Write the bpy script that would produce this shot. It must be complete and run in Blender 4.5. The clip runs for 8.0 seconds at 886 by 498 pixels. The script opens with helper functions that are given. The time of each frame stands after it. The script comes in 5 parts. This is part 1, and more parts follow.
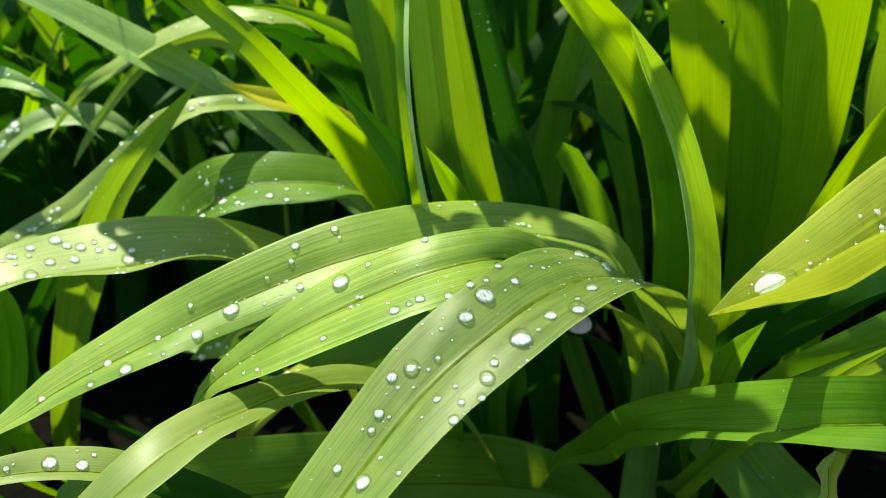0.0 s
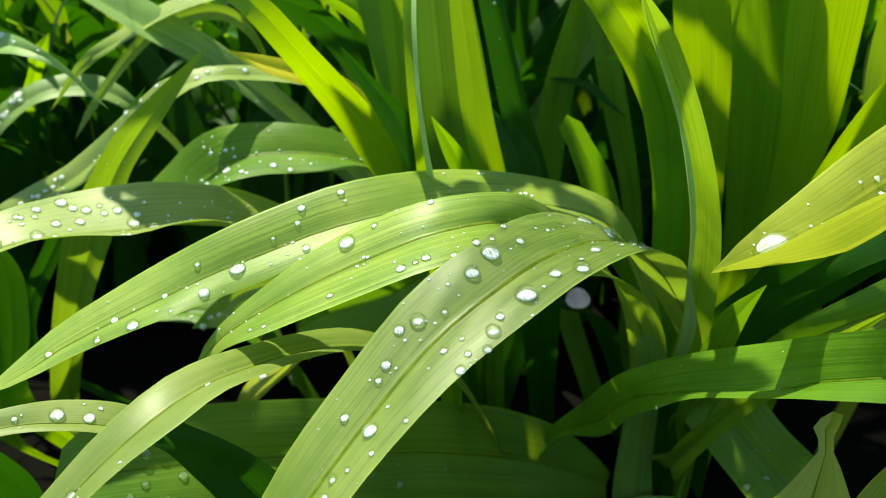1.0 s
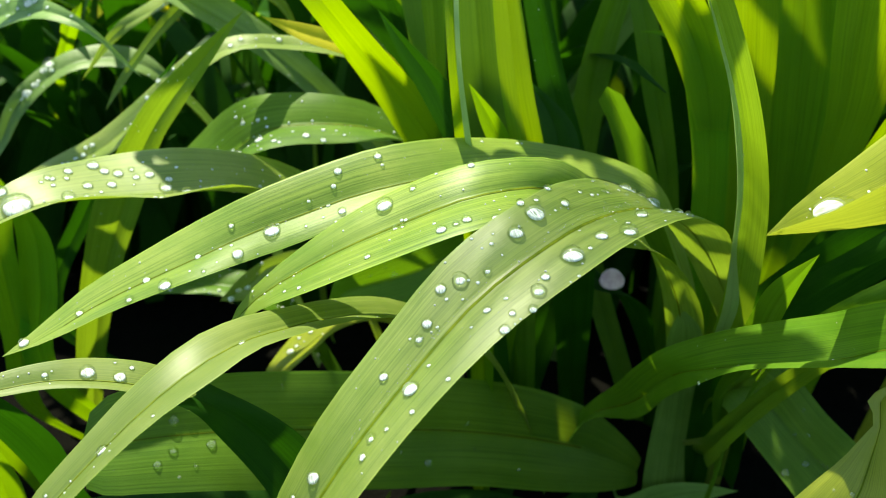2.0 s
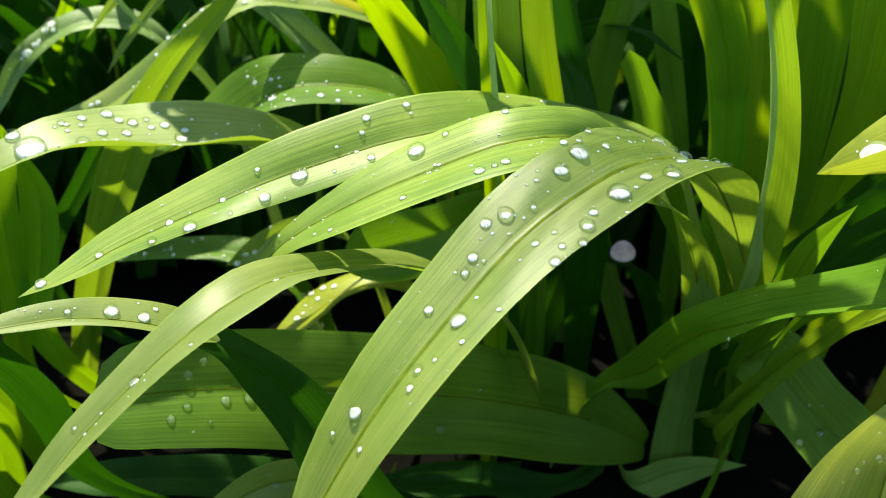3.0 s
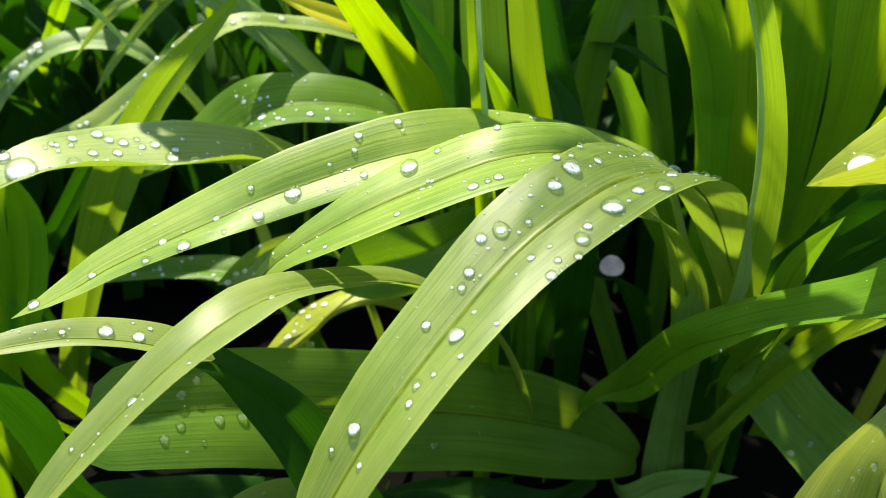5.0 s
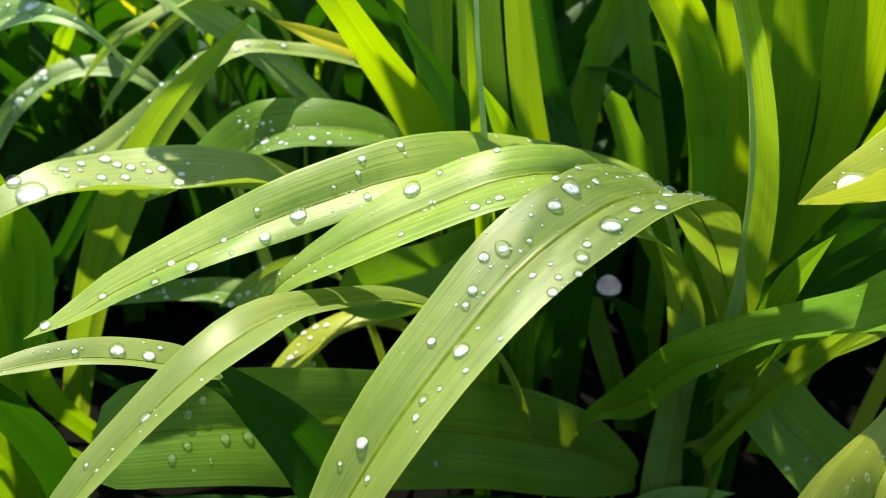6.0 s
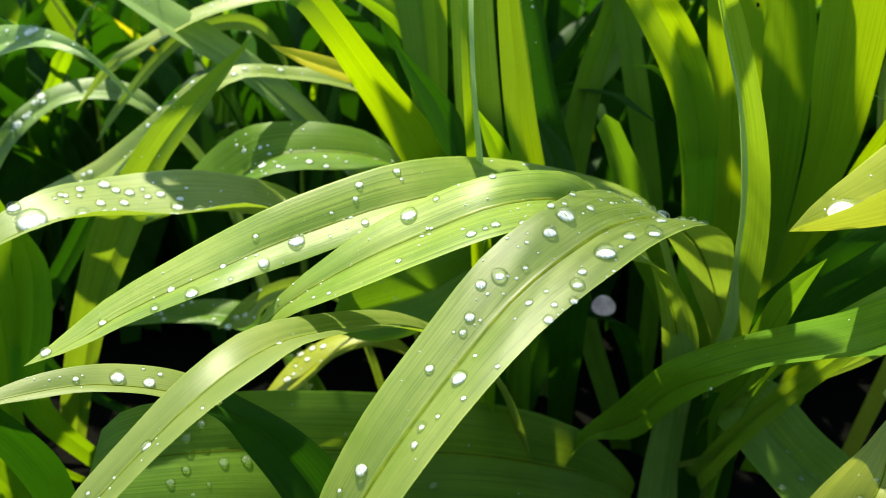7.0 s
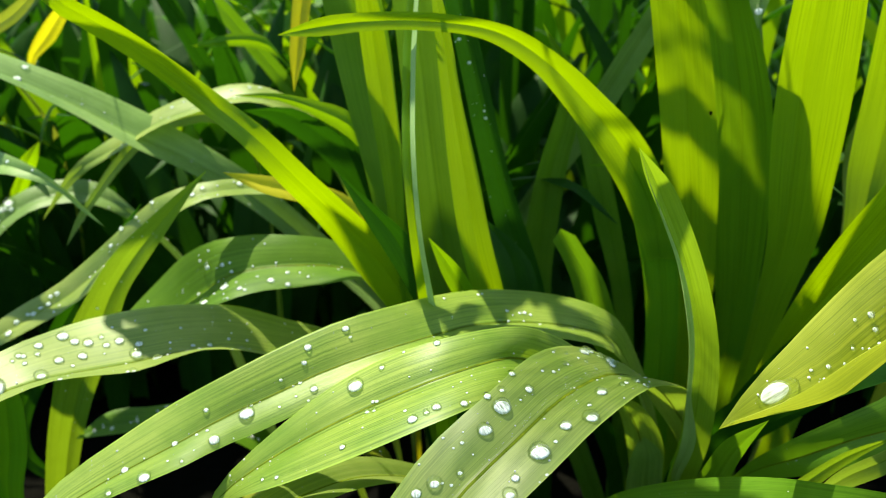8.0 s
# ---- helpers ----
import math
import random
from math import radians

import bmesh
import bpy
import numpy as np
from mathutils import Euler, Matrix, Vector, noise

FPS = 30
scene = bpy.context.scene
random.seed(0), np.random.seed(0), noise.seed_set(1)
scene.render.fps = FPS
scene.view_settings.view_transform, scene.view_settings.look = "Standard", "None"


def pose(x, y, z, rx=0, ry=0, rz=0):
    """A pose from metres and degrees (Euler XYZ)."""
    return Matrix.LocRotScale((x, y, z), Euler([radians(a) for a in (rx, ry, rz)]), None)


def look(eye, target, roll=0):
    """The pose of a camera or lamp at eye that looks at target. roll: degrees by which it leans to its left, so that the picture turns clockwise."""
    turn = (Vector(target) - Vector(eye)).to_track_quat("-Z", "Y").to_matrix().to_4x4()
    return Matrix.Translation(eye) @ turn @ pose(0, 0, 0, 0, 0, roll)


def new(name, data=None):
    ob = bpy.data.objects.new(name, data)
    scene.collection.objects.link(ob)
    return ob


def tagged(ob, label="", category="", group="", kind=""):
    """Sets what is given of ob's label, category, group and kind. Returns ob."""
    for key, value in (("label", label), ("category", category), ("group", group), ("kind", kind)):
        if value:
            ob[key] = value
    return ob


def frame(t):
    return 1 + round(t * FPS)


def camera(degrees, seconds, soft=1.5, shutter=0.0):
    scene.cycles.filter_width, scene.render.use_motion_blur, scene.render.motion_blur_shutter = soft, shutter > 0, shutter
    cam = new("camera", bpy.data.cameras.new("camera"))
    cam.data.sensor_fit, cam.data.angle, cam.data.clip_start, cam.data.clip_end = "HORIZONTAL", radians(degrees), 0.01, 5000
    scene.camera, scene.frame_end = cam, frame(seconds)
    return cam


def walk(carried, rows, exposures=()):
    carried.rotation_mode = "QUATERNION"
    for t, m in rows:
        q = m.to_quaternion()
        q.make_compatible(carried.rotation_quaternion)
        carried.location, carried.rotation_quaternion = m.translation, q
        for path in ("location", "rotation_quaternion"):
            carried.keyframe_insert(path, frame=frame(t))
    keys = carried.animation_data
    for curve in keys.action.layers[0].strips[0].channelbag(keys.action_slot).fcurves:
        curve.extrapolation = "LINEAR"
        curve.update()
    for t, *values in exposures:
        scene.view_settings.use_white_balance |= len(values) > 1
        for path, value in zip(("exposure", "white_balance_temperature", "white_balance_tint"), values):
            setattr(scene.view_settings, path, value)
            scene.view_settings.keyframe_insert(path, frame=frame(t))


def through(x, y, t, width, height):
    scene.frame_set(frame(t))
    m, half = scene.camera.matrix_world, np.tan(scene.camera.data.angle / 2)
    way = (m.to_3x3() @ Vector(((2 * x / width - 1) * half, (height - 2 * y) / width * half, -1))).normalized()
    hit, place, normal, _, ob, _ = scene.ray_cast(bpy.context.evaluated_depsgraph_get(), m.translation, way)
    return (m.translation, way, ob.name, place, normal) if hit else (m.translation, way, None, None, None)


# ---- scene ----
cam = camera(52.2, 8.0, soft=1.0)
cam.data.dof.use_dof, cam.data.dof.focus_distance, cam.data.dof.aperture_fstop = True, 0.27, 17.0
PATH = [
    (0, (0.02, -0.015, 0.32), (-0.08, 1.816, -0.478), -1.0),
    (0.5, (0.017, -0.019, 0.316), (-0.074, 1.816, -0.473), -0.5),
    (1, (0.016, -0.023, 0.311), (-0.067, 1.806, -0.495), 0.0),
    (1.5, (0.011, -0.024, 0.305), (-0.059, 1.799, -0.515), 0.9),
    (2, (0.009, -0.021, 0.297), (-0.114, 1.805, -0.508), 0.6),
    (2.2, (0.004, -0.022, 0.291), (-0.099, 1.803, -0.521), 1.3),
    (3.5, (-0.012, -0.025, 0.272), (-0.063, 1.824, -0.487), 2.4),
    (4, (-0.012, -0.024, 0.27), (-0.055, 1.832, -0.475), 2.4),
    (4.5, (-0.013, -0.025, 0.274), (-0.043, 1.826, -0.484), 2.3),
    (6, (-0.016, -0.034, 0.277), (-0.029, 1.84, -0.421), 1.9),
    (6.5, (-0.019, -0.039, 0.279), (-0.017, 1.843, -0.399), 2.0),
    (7, (-0.017, -0.036, 0.282), (-0.018, 1.848, -0.388), 1.8),
    (7.5, (-0.011, -0.029, 0.304), (-0.02, 1.847, -0.388), 1.1),
    (8, (0.005, -0.013, 0.349), (-0.019, 1.84, -0.404), -0.8),
]
EXPOSURES = [(0, 1.04, 6500, -6), (2, 1.12, 6500, -2), (3.4, 1.2, 6500, 3), (4, 1.32, 6500, 4), (4.6, 1.28, 6500, 4), (6, 1.17, 6500, 4), (7, 1.17, 6500, 4), (8, 1.07, 6500, -1)]
walk(cam, [(t, look(eye, target, roll)) for t, eye, target, roll in PATH], EXPOSURES)

# ---- light ----
world = bpy.data.worlds.new("sky")
scene.world = world
world.use_nodes = True
SUN = Vector((-0.19, 0.30, 0.93)).normalized()
sky = world.node_tree.nodes.new("ShaderNodeTexSky")
sky.sky_type, sky.sun_disc = "NISHITA", False
sky.sun_elevation, sky.sun_rotation = math.asin(SUN.z), math.atan2(SUN.x, SUN.y)
sky.air_density, sky.dust_density = 1.0, 0.4
back = world.node_tree.nodes["Background"]
back.inputs["Strength"].default_value = 0.118
paler = world.node_tree.nodes.new("ShaderNodeHueSaturation")
paler.inputs["Saturation"].default_value = 0.85
world.node_tree.links.new(sky.outputs[0], paler.inputs["Color"])
world.node_tree.links.new(paler.outputs[0], back.inputs["Color"])
sun = new("sun", bpy.data.lights.new("sun", "SUN"))
sun.data.energy, sun.data.angle, sun.data.color = 4.6, radians(0.9), (1.0, 0.90, 0.72)
sun.matrix_world = Matrix.Translation(SUN * 3) @ SUN.to_track_quat("Z", "Y").to_matrix().to_4x4()


# ---- materials ----
def graph(name):
    mat = bpy.data.materials.new(name)
    mat.use_nodes = True
    mat.node_tree.nodes.clear()
    return mat, mat.node_tree.nodes, mat.node_tree.links


def node(nodes, kind, **values):
    made = nodes.new(kind)
    for key, value in values.items():
        made.inputs[key.replace("_", " ")].default_value = value
    return made


def ramp(nodes, *stops):
    made = nodes.new("ShaderNodeValToRGB")
    while len(made.color_ramp.elements) < len(stops):
        made.color_ramp.elements.new(0.5)
    for el, (at, colour) in zip(made.color_ramp.elements, stops):
        el.position, el.color = at, (*colour, 1)
    return made


def mix(nodes, links, how, fac, a, b):
    made = nodes.new("ShaderNodeMix")
    made.data_type, made.blend_type = "RGBA", how
    for slot, value in ((0, fac), (6, a), (7, b)):
        if isinstance(value, (int, float)):
            made.inputs[slot].default_value = value
        elif isinstance(value, tuple):
            made.inputs[slot].default_value = (*value, 1)
        else:
            links.new(value, made.inputs[slot])
    return made.outputs[2]


def leaf_material(name, low, high, through, rough=0.48, share=0.38, wax=0.3, keel=0.35, vein=0.6):
    """A strap leaf: fine veins along it, soft mottling, a darker midrib, a waxy gloss and light that shines through."""
    mat, nodes, links = graph(name)
    out = nodes.new("ShaderNodeOutputMaterial")
    uv = nodes.new("ShaderNodeUVMap")
    uv.uv_map = "blade"
    stretch = nodes.new("ShaderNodeMapping")
    stretch.inputs["Scale"].default_value = (130, 12, 1)
    links.new(uv.outputs[0], stretch.inputs[0])
    info = nodes.new("ShaderNodeObjectInfo")
    veins = node(nodes, "ShaderNodeTexNoise", Scale=1.0, Detail=2.0, Roughness=0.6)
    links.new(stretch.outputs[0], veins.inputs["Vector"])
    place = nodes.new("ShaderNodeTexCoord")
    blotch = node(nodes, "ShaderNodeTexNoise", Scale=38.0, Detail=4.0, Roughness=0.6)
    links.new(place.outputs["Object"], blotch.inputs["Vector"])
    fine = node(nodes, "ShaderNodeTexNoise", Scale=900.0, Detail=2.0)
    links.new(place.outputs["Object"], fine.inputs["Vector"])
    tone = ramp(nodes, (0.3, low), (0.72, high))
    links.new(blotch.outputs[0], tone.inputs[0])
    streak = ramp(nodes, (0.37, (0.45, 0.55, 0.34)), (0.47, (0.9, 0.93, 0.86)), (0.53, (1.0, 1.0, 1.0)), (0.63, (1.28, 1.22, 1.14)))
    links.new(veins.outputs[0], streak.inputs[0])
    wide = nodes.new("ShaderNodeMapping")
    wide.inputs["Scale"].default_value = (38, 1.5, 1)
    links.new(uv.outputs[0], wide.inputs[0])
    pleats = node(nodes, "ShaderNodeTexNoise", Scale=1.0, Detail=1.0)
    links.new(wide.outputs[0], pleats.inputs["Vector"])
    band = ramp(nodes, (0.4, (0.66, 0.74, 0.58)), (0.6, (1.12, 1.09, 1.05)))
    links.new(pleats.outputs[0], band.inputs[0])
    colour = mix(nodes, links, "MULTIPLY", vein, tone.outputs[0], streak.outputs[0])
    colour = mix(nodes, links, "MULTIPLY", 0.7 * vein, colour, band.outputs[0])
    split = nodes.new("ShaderNodeSeparateXYZ")
    links.new(uv.outputs[0], split.inputs[0])
    off = nodes.new("ShaderNodeMath")
    off.operation = "SUBTRACT"
    off.inputs[1].default_value = 0.5
    links.new(split.outputs[0], off.inputs[0])
    away = nodes.new("ShaderNodeMath")
    away.operation = "ABSOLUTE"
    links.new(off.outputs[0], away.inputs[0])
    # Midrib darker; edges brightened in colour for light shining through the thin rim
    rib = ramp(nodes, (0.0, (0.3, 0.42, 0.08)), (0.012, (0.4, 0.52, 0.14)), (0.03, (0.98, 0.99, 0.97)), (0.476, (1, 1, 1)), (0.49, (1.45, 1.45, 1.3)))
    links.new(away.outputs[0], rib.inputs[0])
    colour = mix(nodes, links, "MULTIPLY", keel, colour, rib.outputs[0])
    hue = nodes.new("ShaderNodeHueSaturation")
    vary = nodes.new("ShaderNodeMapRange")
    vary.inputs[3].default_value, vary.inputs[4].default_value = 0.82, 1.2
    links.new(info.outputs["Random"], vary.inputs[0])
    links.new(vary.outputs[0], hue.inputs["Value"])
    links.new(colour, hue.inputs["Color"])
    bump = node(nodes, "ShaderNodeBump", Strength=0.26, Distance=0.0003)
    links.new(veins.outputs[0], bump.inputs["Height"])
    bump2 = node(nodes, "ShaderNodeBump", Strength=0.1, Distance=0.0002)
    links.new(fine.outputs[0], bump2.inputs["Height"])
    links.new(bump.outputs[0], bump2.inputs["Normal"])
    groove = node(nodes, "ShaderNodeBump", Strength=0.25, Distance=0.0006)
    links.new(rib.outputs[0], groove.inputs["Height"])
    links.new(groove.outputs[0], bump.inputs["Normal"])
    skin = node(nodes, "ShaderNodeBsdfPrincipled", Roughness=rough)
    skin.inputs["Specular IOR Level"].default_value = wax
    links.new(hue.outputs[0], skin.inputs["Base Color"])
    links.new(bump2.outputs[0], skin.inputs["Normal"])
    shine = nodes.new("ShaderNodeBsdfTranslucent")
    links.new(mix(nodes, links, "MULTIPLY", 0.5, through, streak.outputs[0]), shine.inputs["Color"])
    links.new(bump2.outputs[0], shine.inputs["Normal"])
    both = nodes.new("ShaderNodeMixShader")
    both.inputs[0].default_value = share
    links.new(skin.outputs[0], both.inputs[1])
    links.new(shine.outputs[0], both.inputs[2])
    links.new(both.outputs[0], out.inputs[0])
    return mat


LEAF = {
    "fresh": leaf_material("fresh_leaf", (0.16, 0.265, 0.026), (0.305, 0.387, 0.07), (0.39, 0.58, 0.02), rough=0.44, share=0.34, wax=0.52, keel=0.9, vein=0.9),
    "dewy": leaf_material("waxy_leaf", (0.175, 0.265, 0.036), (0.315, 0.38, 0.09), (0.39, 0.56, 0.03), rough=0.44, share=0.32, wax=0.58, keel=0.9, vein=0.5),
    # mid: the same green leaf, darkened in colour for leaves in shade
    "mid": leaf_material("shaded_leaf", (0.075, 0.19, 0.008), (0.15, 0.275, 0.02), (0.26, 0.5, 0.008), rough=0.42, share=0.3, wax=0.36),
    # lit and sunny: the yellow glow of sunlit leaves put into their colour
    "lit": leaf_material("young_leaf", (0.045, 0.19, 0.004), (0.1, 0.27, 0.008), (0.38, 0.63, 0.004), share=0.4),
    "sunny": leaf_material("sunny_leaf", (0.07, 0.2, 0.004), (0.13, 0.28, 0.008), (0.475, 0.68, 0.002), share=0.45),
    "upright": leaf_material("upright_leaf", (0.1, 0.215, 0.018), (0.17, 0.3, 0.034), (0.39, 0.58, 0.015), rough=0.45, share=0.38, wax=0.24),
    # Paler underside of a fold, lightened further in colour as it gets no sun
    "pale": leaf_material("pale_flank", (0.34, 0.52, 0.17), (0.43, 0.6, 0.24), (0.45, 0.62, 0.2), share=0.4, wax=0.25, vein=0.3),
    "yellow": leaf_material("yellowing_leaf", (0.27, 0.32, 0.015), (0.4, 0.44, 0.045), (0.52, 0.58, 0.04), rough=0.42, share=0.34, wax=0.5),
    "olive": leaf_material("olive_leaf", (0.18, 0.23, 0.008), (0.3, 0.34, 0.02), (0.45, 0.56, 0.01), rough=0.45, share=0.34),
    "gold": leaf_material("golden_leaf", (0.52, 0.46, 0.01), (0.64, 0.56, 0.03), (0.88, 0.78, 0.012), share=0.5),
    # Near black: the deep shade inside the clumps is put into this colour
    "dark": leaf_material("shade_dark_leaf", (0.009, 0.045, 0.002), (0.024, 0.085, 0.003), (0.07, 0.26, 0.003), rough=0.55, share=0.2, wax=0.18),
    "glaucous": leaf_material("blue_green_leaf", (0.16, 0.28, 0.065), (0.275, 0.41, 0.125), (0.24, 0.42, 0.04), rough=0.46, share=0.24, wax=0.4),
    "sheath": leaf_material("pale_sheath", (0.15, 0.28, 0.05), (0.24, 0.38, 0.085), (0.26, 0.38, 0.06), rough=0.5, share=0.25),
}


def soil_material():
    mat, nodes, links = graph("shade_dark_soil")
    out = nodes.new("ShaderNodeOutputMaterial")
    place = nodes.new("ShaderNodeTexCoord")
    clods = node(nodes, "ShaderNodeTexNoise", Scale=60.0, Detail=8.0, Roughness=0.7)
    links.new(place.outputs["Object"], clods.inputs["Vector"])
    patch = node(nodes, "ShaderNodeTexNoise", Scale=6.0, Detail=3.0)
    links.new(place.outputs["Object"], patch.inputs["Vector"])
    # Near black: the shade under the leaves is put into the soil colour
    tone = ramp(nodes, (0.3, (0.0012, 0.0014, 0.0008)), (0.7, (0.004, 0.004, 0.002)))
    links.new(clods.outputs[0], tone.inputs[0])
    mottle = ramp(nodes, (0.35, (0.6, 0.6, 0.6)), (0.65, (1.1, 1.05, 1.0)))
    links.new(patch.outputs[0], mottle.inputs[0])
    bump = node(nodes, "ShaderNodeBump", Strength=0.8, Distance=0.01)
    links.new(clods.outputs[0], bump.inputs["Height"])
    skin = node(nodes, "ShaderNodeBsdfPrincipled", Roughness=0.9)
    skin.inputs["Specular IOR Level"].default_value = 0.08
    links.new(mix(nodes, links, "MULTIPLY", 1.0, tone.outputs[0], mottle.outputs[0]), skin.inputs["Base Color"])
    links.new(bump.outputs[0], skin.inputs["Normal"])
    links.new(skin.outputs[0], out.inputs[0])
    return mat


SOIL = soil_material()


# ---- ground ----
def link_mesh(name, verts, faces, material, parent=None, label="", smooth=True):
    mesh = bpy.data.meshes.new(name)
    mesh.from_pydata(verts, [], faces)
    mesh.materials.append(material)
    if smooth:
        mesh.polygons.foreach_set("use_smooth", [True] * len(mesh.polygons))
    ob = new(name, mesh)
    if parent:
        ob.parent = parent
    if label:
        ob["label"] = label
    return ob


def build_ground():
    lines = np.concatenate([-np.geomspace(60, 0.9, 14), np.linspace(-0.8, 0.8, 61), np.geomspace(0.9, 60, 14)])
    count = len(lines)
    verts = []
    for y in lines:
        for x in lines:
            near = max(0.0, 1 - max(abs(x), abs(y)) / 1.2)
            h = near * (0.012 * noise.noise((x * 9, y * 9, 0)) + 0.006 * noise.noise((x * 31, y * 31, 4))) - 0.012
            verts.append((x, y + 0.3, h))
    faces = [(r * count + c, r * count + c + 1, (r + 1) * count + c + 1, (r + 1) * count + c) for r in range(count - 1) for c in range(count - 1)]
    tagged(link_mesh("ground", verts, faces, SOIL), "garden soil under the plants, darkened as if in the shade of the leaves", "soil", kind="structure")


build_ground()


# ---- leaves ----
def smooth_rows(rows, count):
    """A smooth run of count rows through the given rows, spaced by chord length."""
    rows = np.array(rows, float)
    gap = np.maximum(np.linalg.norm(np.diff(rows[:, :3], axis=0), axis=1), 1e-6)
    s = np.concatenate([[0], np.cumsum(gap)])
    slope = np.gradient(rows, s, axis=0) if len(rows) > 2 else np.repeat(np.diff(rows, axis=0) / gap[:, None], 2, axis=0)
    q = np.linspace(0, s[-1], count)
    i = np.clip(np.searchsorted(s, q, side="right") - 1, 0, len(s) - 2)
    h = (s[i + 1] - s[i])[:, None]
    f = ((q - s[i]) / (s[i + 1] - s[i]))[:, None]
    return (2 * f**3 - 3 * f**2 + 1) * rows[i] + (f**3 - 2 * f**2 + f) * h * slope[i] + (3 * f**2 - 2 * f**3) * rows[i + 1] + (f**3 - f**2) * h * slope[i + 1]


def blade(rows, crease=0.5, fold=0.22, along=44, across=12, wave=0.0):
    """The sheet of a strap leaf: rows of a spine point and the half-width vector to its second edge, in millimetres.
    crease: where across the midrib runs; fold: how deep it is sunk. Returns points (along, across, 3) in metres."""
    run = smooth_rows(rows, along) / 1000
    mid, side = run[:, :3], run[:, 3:]
    ahead = np.gradient(mid, axis=0)
    normal = np.cross(ahead, side)
    normal /= np.maximum(np.linalg.norm(normal, axis=1), 1e-12)[:, None]
    total = normal.sum(axis=0)
    if total @ np.array([0, -0.6, 1.0]) < 0:
        normal = -normal
    width = np.linalg.norm(side, axis=1)
    u = np.linspace(0, 1, across)
    u = np.sort(np.append(u, crease))
    half = np.where(u < crease, u / crease, (1 - u) / (1 - crease))
    sink = fold * half**1.15 - 0.05 * np.sin(np.pi * half)
    ripple = wave * np.sin(np.linspace(0, 9.0, along) + mid[:, 0] * 40)[:, None] * ((u - 0.5) ** 2)[None, :] * 4
    return mid[:, None, :] + side[:, None, :] * (2 * u - 1)[None, :, None] + normal[:, None, :] * (width[:, None] * (ripple - sink[None, :]))[..., None]


PLANTS = {}
for key, at, words in (
    ("c", (0.03, 0.37, 0.0), "green daylily clump with arching dew-covered strap leaves"),
    ("r", (0.12, 0.385, 0.0), "daylily clump with a fan of upright yellow-green leaves"),
    ("l", (-0.10, 0.42, 0.0), "daylily clump with pale arching leaves full of droplets"),
):
    PLANTS[key] = tagged(new("daylily_plant"), words, "plant", "daylily clumps")
    PLANTS[key].location = at
SHEETS, BLADES = {}, {}


def leaf(key, plant, look_of, crease, fold, rows, wave=0.0, label="", name="leaf"):
    points = blade(rows, crease, fold, wave=wave)
    SHEETS[key] = points
    along, across = points.shape[:2]
    base = np.array(PLANTS[plant].location)
    verts = (points - base).reshape(-1, 3).tolist()
    faces = [(r * across + c, r * across + c + 1, (r + 1) * across + c + 1, (r + 1) * across + c) for r in range(along - 1) for c in range(across - 1)]
    ob = BLADES[key] = link_mesh(name, verts, faces, LEAF[look_of], PLANTS[plant], label)
    u = np.sort(np.append(np.linspace(0, 1, across - 1), crease))
    u = np.where(u < crease, 0.5 * u / crease, 0.5 + 0.5 * (u - crease) / (1 - crease))
    reach = np.concatenate([[0], np.cumsum(np.linalg.norm(np.diff(points[:, across // 2], axis=0), axis=1))])
    layer = ob.data.uv_layers.new(name="blade")
    index = np.empty(len(ob.data.loops), int)
    ob.data.loops.foreach_get("vertex_index", index)
    layer.data.foreach_set("uv", np.stack([u[index % across], reach[index // across] + 0.37 * len(SHEETS)], axis=1).ravel())
    return ob


leaf("A", "c", "fresh", 0.58, 0.13, [
    (105, 388, 0, -2.2, -6.6, -0.2),
    (108, 380, 80, -2.8, -8.5, -0.3),
    (90, 364, 134, -3.2, -11, -1),
    (72, 339, 167, -3.2, -16, -0.5),
    (15.2, 309.5, 189.8, -4, -22.5, -0.5),
    (-3.4, 293, 193.3, -2.7, -21, -3.2),
    (-20.3, 280, 193.8, -3.7, -16, -7.1),
    (-40.2, 270, 191.1, -3, -13, -9.5),
    (-58.1, 261, 186.5, -1.5, -12, -9.5),
    (-74.7, 254, 181.3, 0.4, -9, -8.9),
    (-90.1, 248, 175.5, 4.5, -12, -4.7),
    (-107.1, 242.5, 167.9, 5.4, -9.5, -3),
    (-124, 236, 159.9, 5.5, -7, -1.5),
    (-138.2, 226, 151.7, 3.9, -3, 0),
    (-149.4, 221, 146.5, 0, 0, 0),
])
leaf("B", "c", "fresh", 0.4, 0.2, [
    (102.8, 371, -12, 8.7, 0, 0.4),
    (101.2, 366.3, 14.2, 8.2, 0, 0.3),
    (99.5, 360.8, 40.3, 7.2, 0, 0.8),
    (97.3, 353.9, 66, 6.8, 0, 0.9),
    (95.2, 345.5, 91.4, 8.3, 0, -0.2),
    (90, 335.2, 115.4, 8.1, 0, -0.2),
    (80.7, 322.9, 137.2, 5.1, -0.7, 1),
    (68.9, 307.9, 156, 1.5, -5.3, 0),
    (53.6, 292.1, 171.1, -3.3, -12.8, -2.7),
    (36.7, 276.4, 184.7, -4.7, -17.2, -4.5),
    (20.9, 258.4, 196.9, -3.7, -17.2, -4.8),
    (-1, 244.7, 198.3, 0.2, -17.6, -5.1),
    (-25.6, 241.9, 189.1, -0.4, -19.9, -4.8),
    (-49.3, 238.9, 177.1, -2.1, -13.8, -5.8),
    (-70.4, 237.1, 162, 2.3, -4.9, -1.3),
    (-85, 245, 141.1, 0, 0, 0),
])
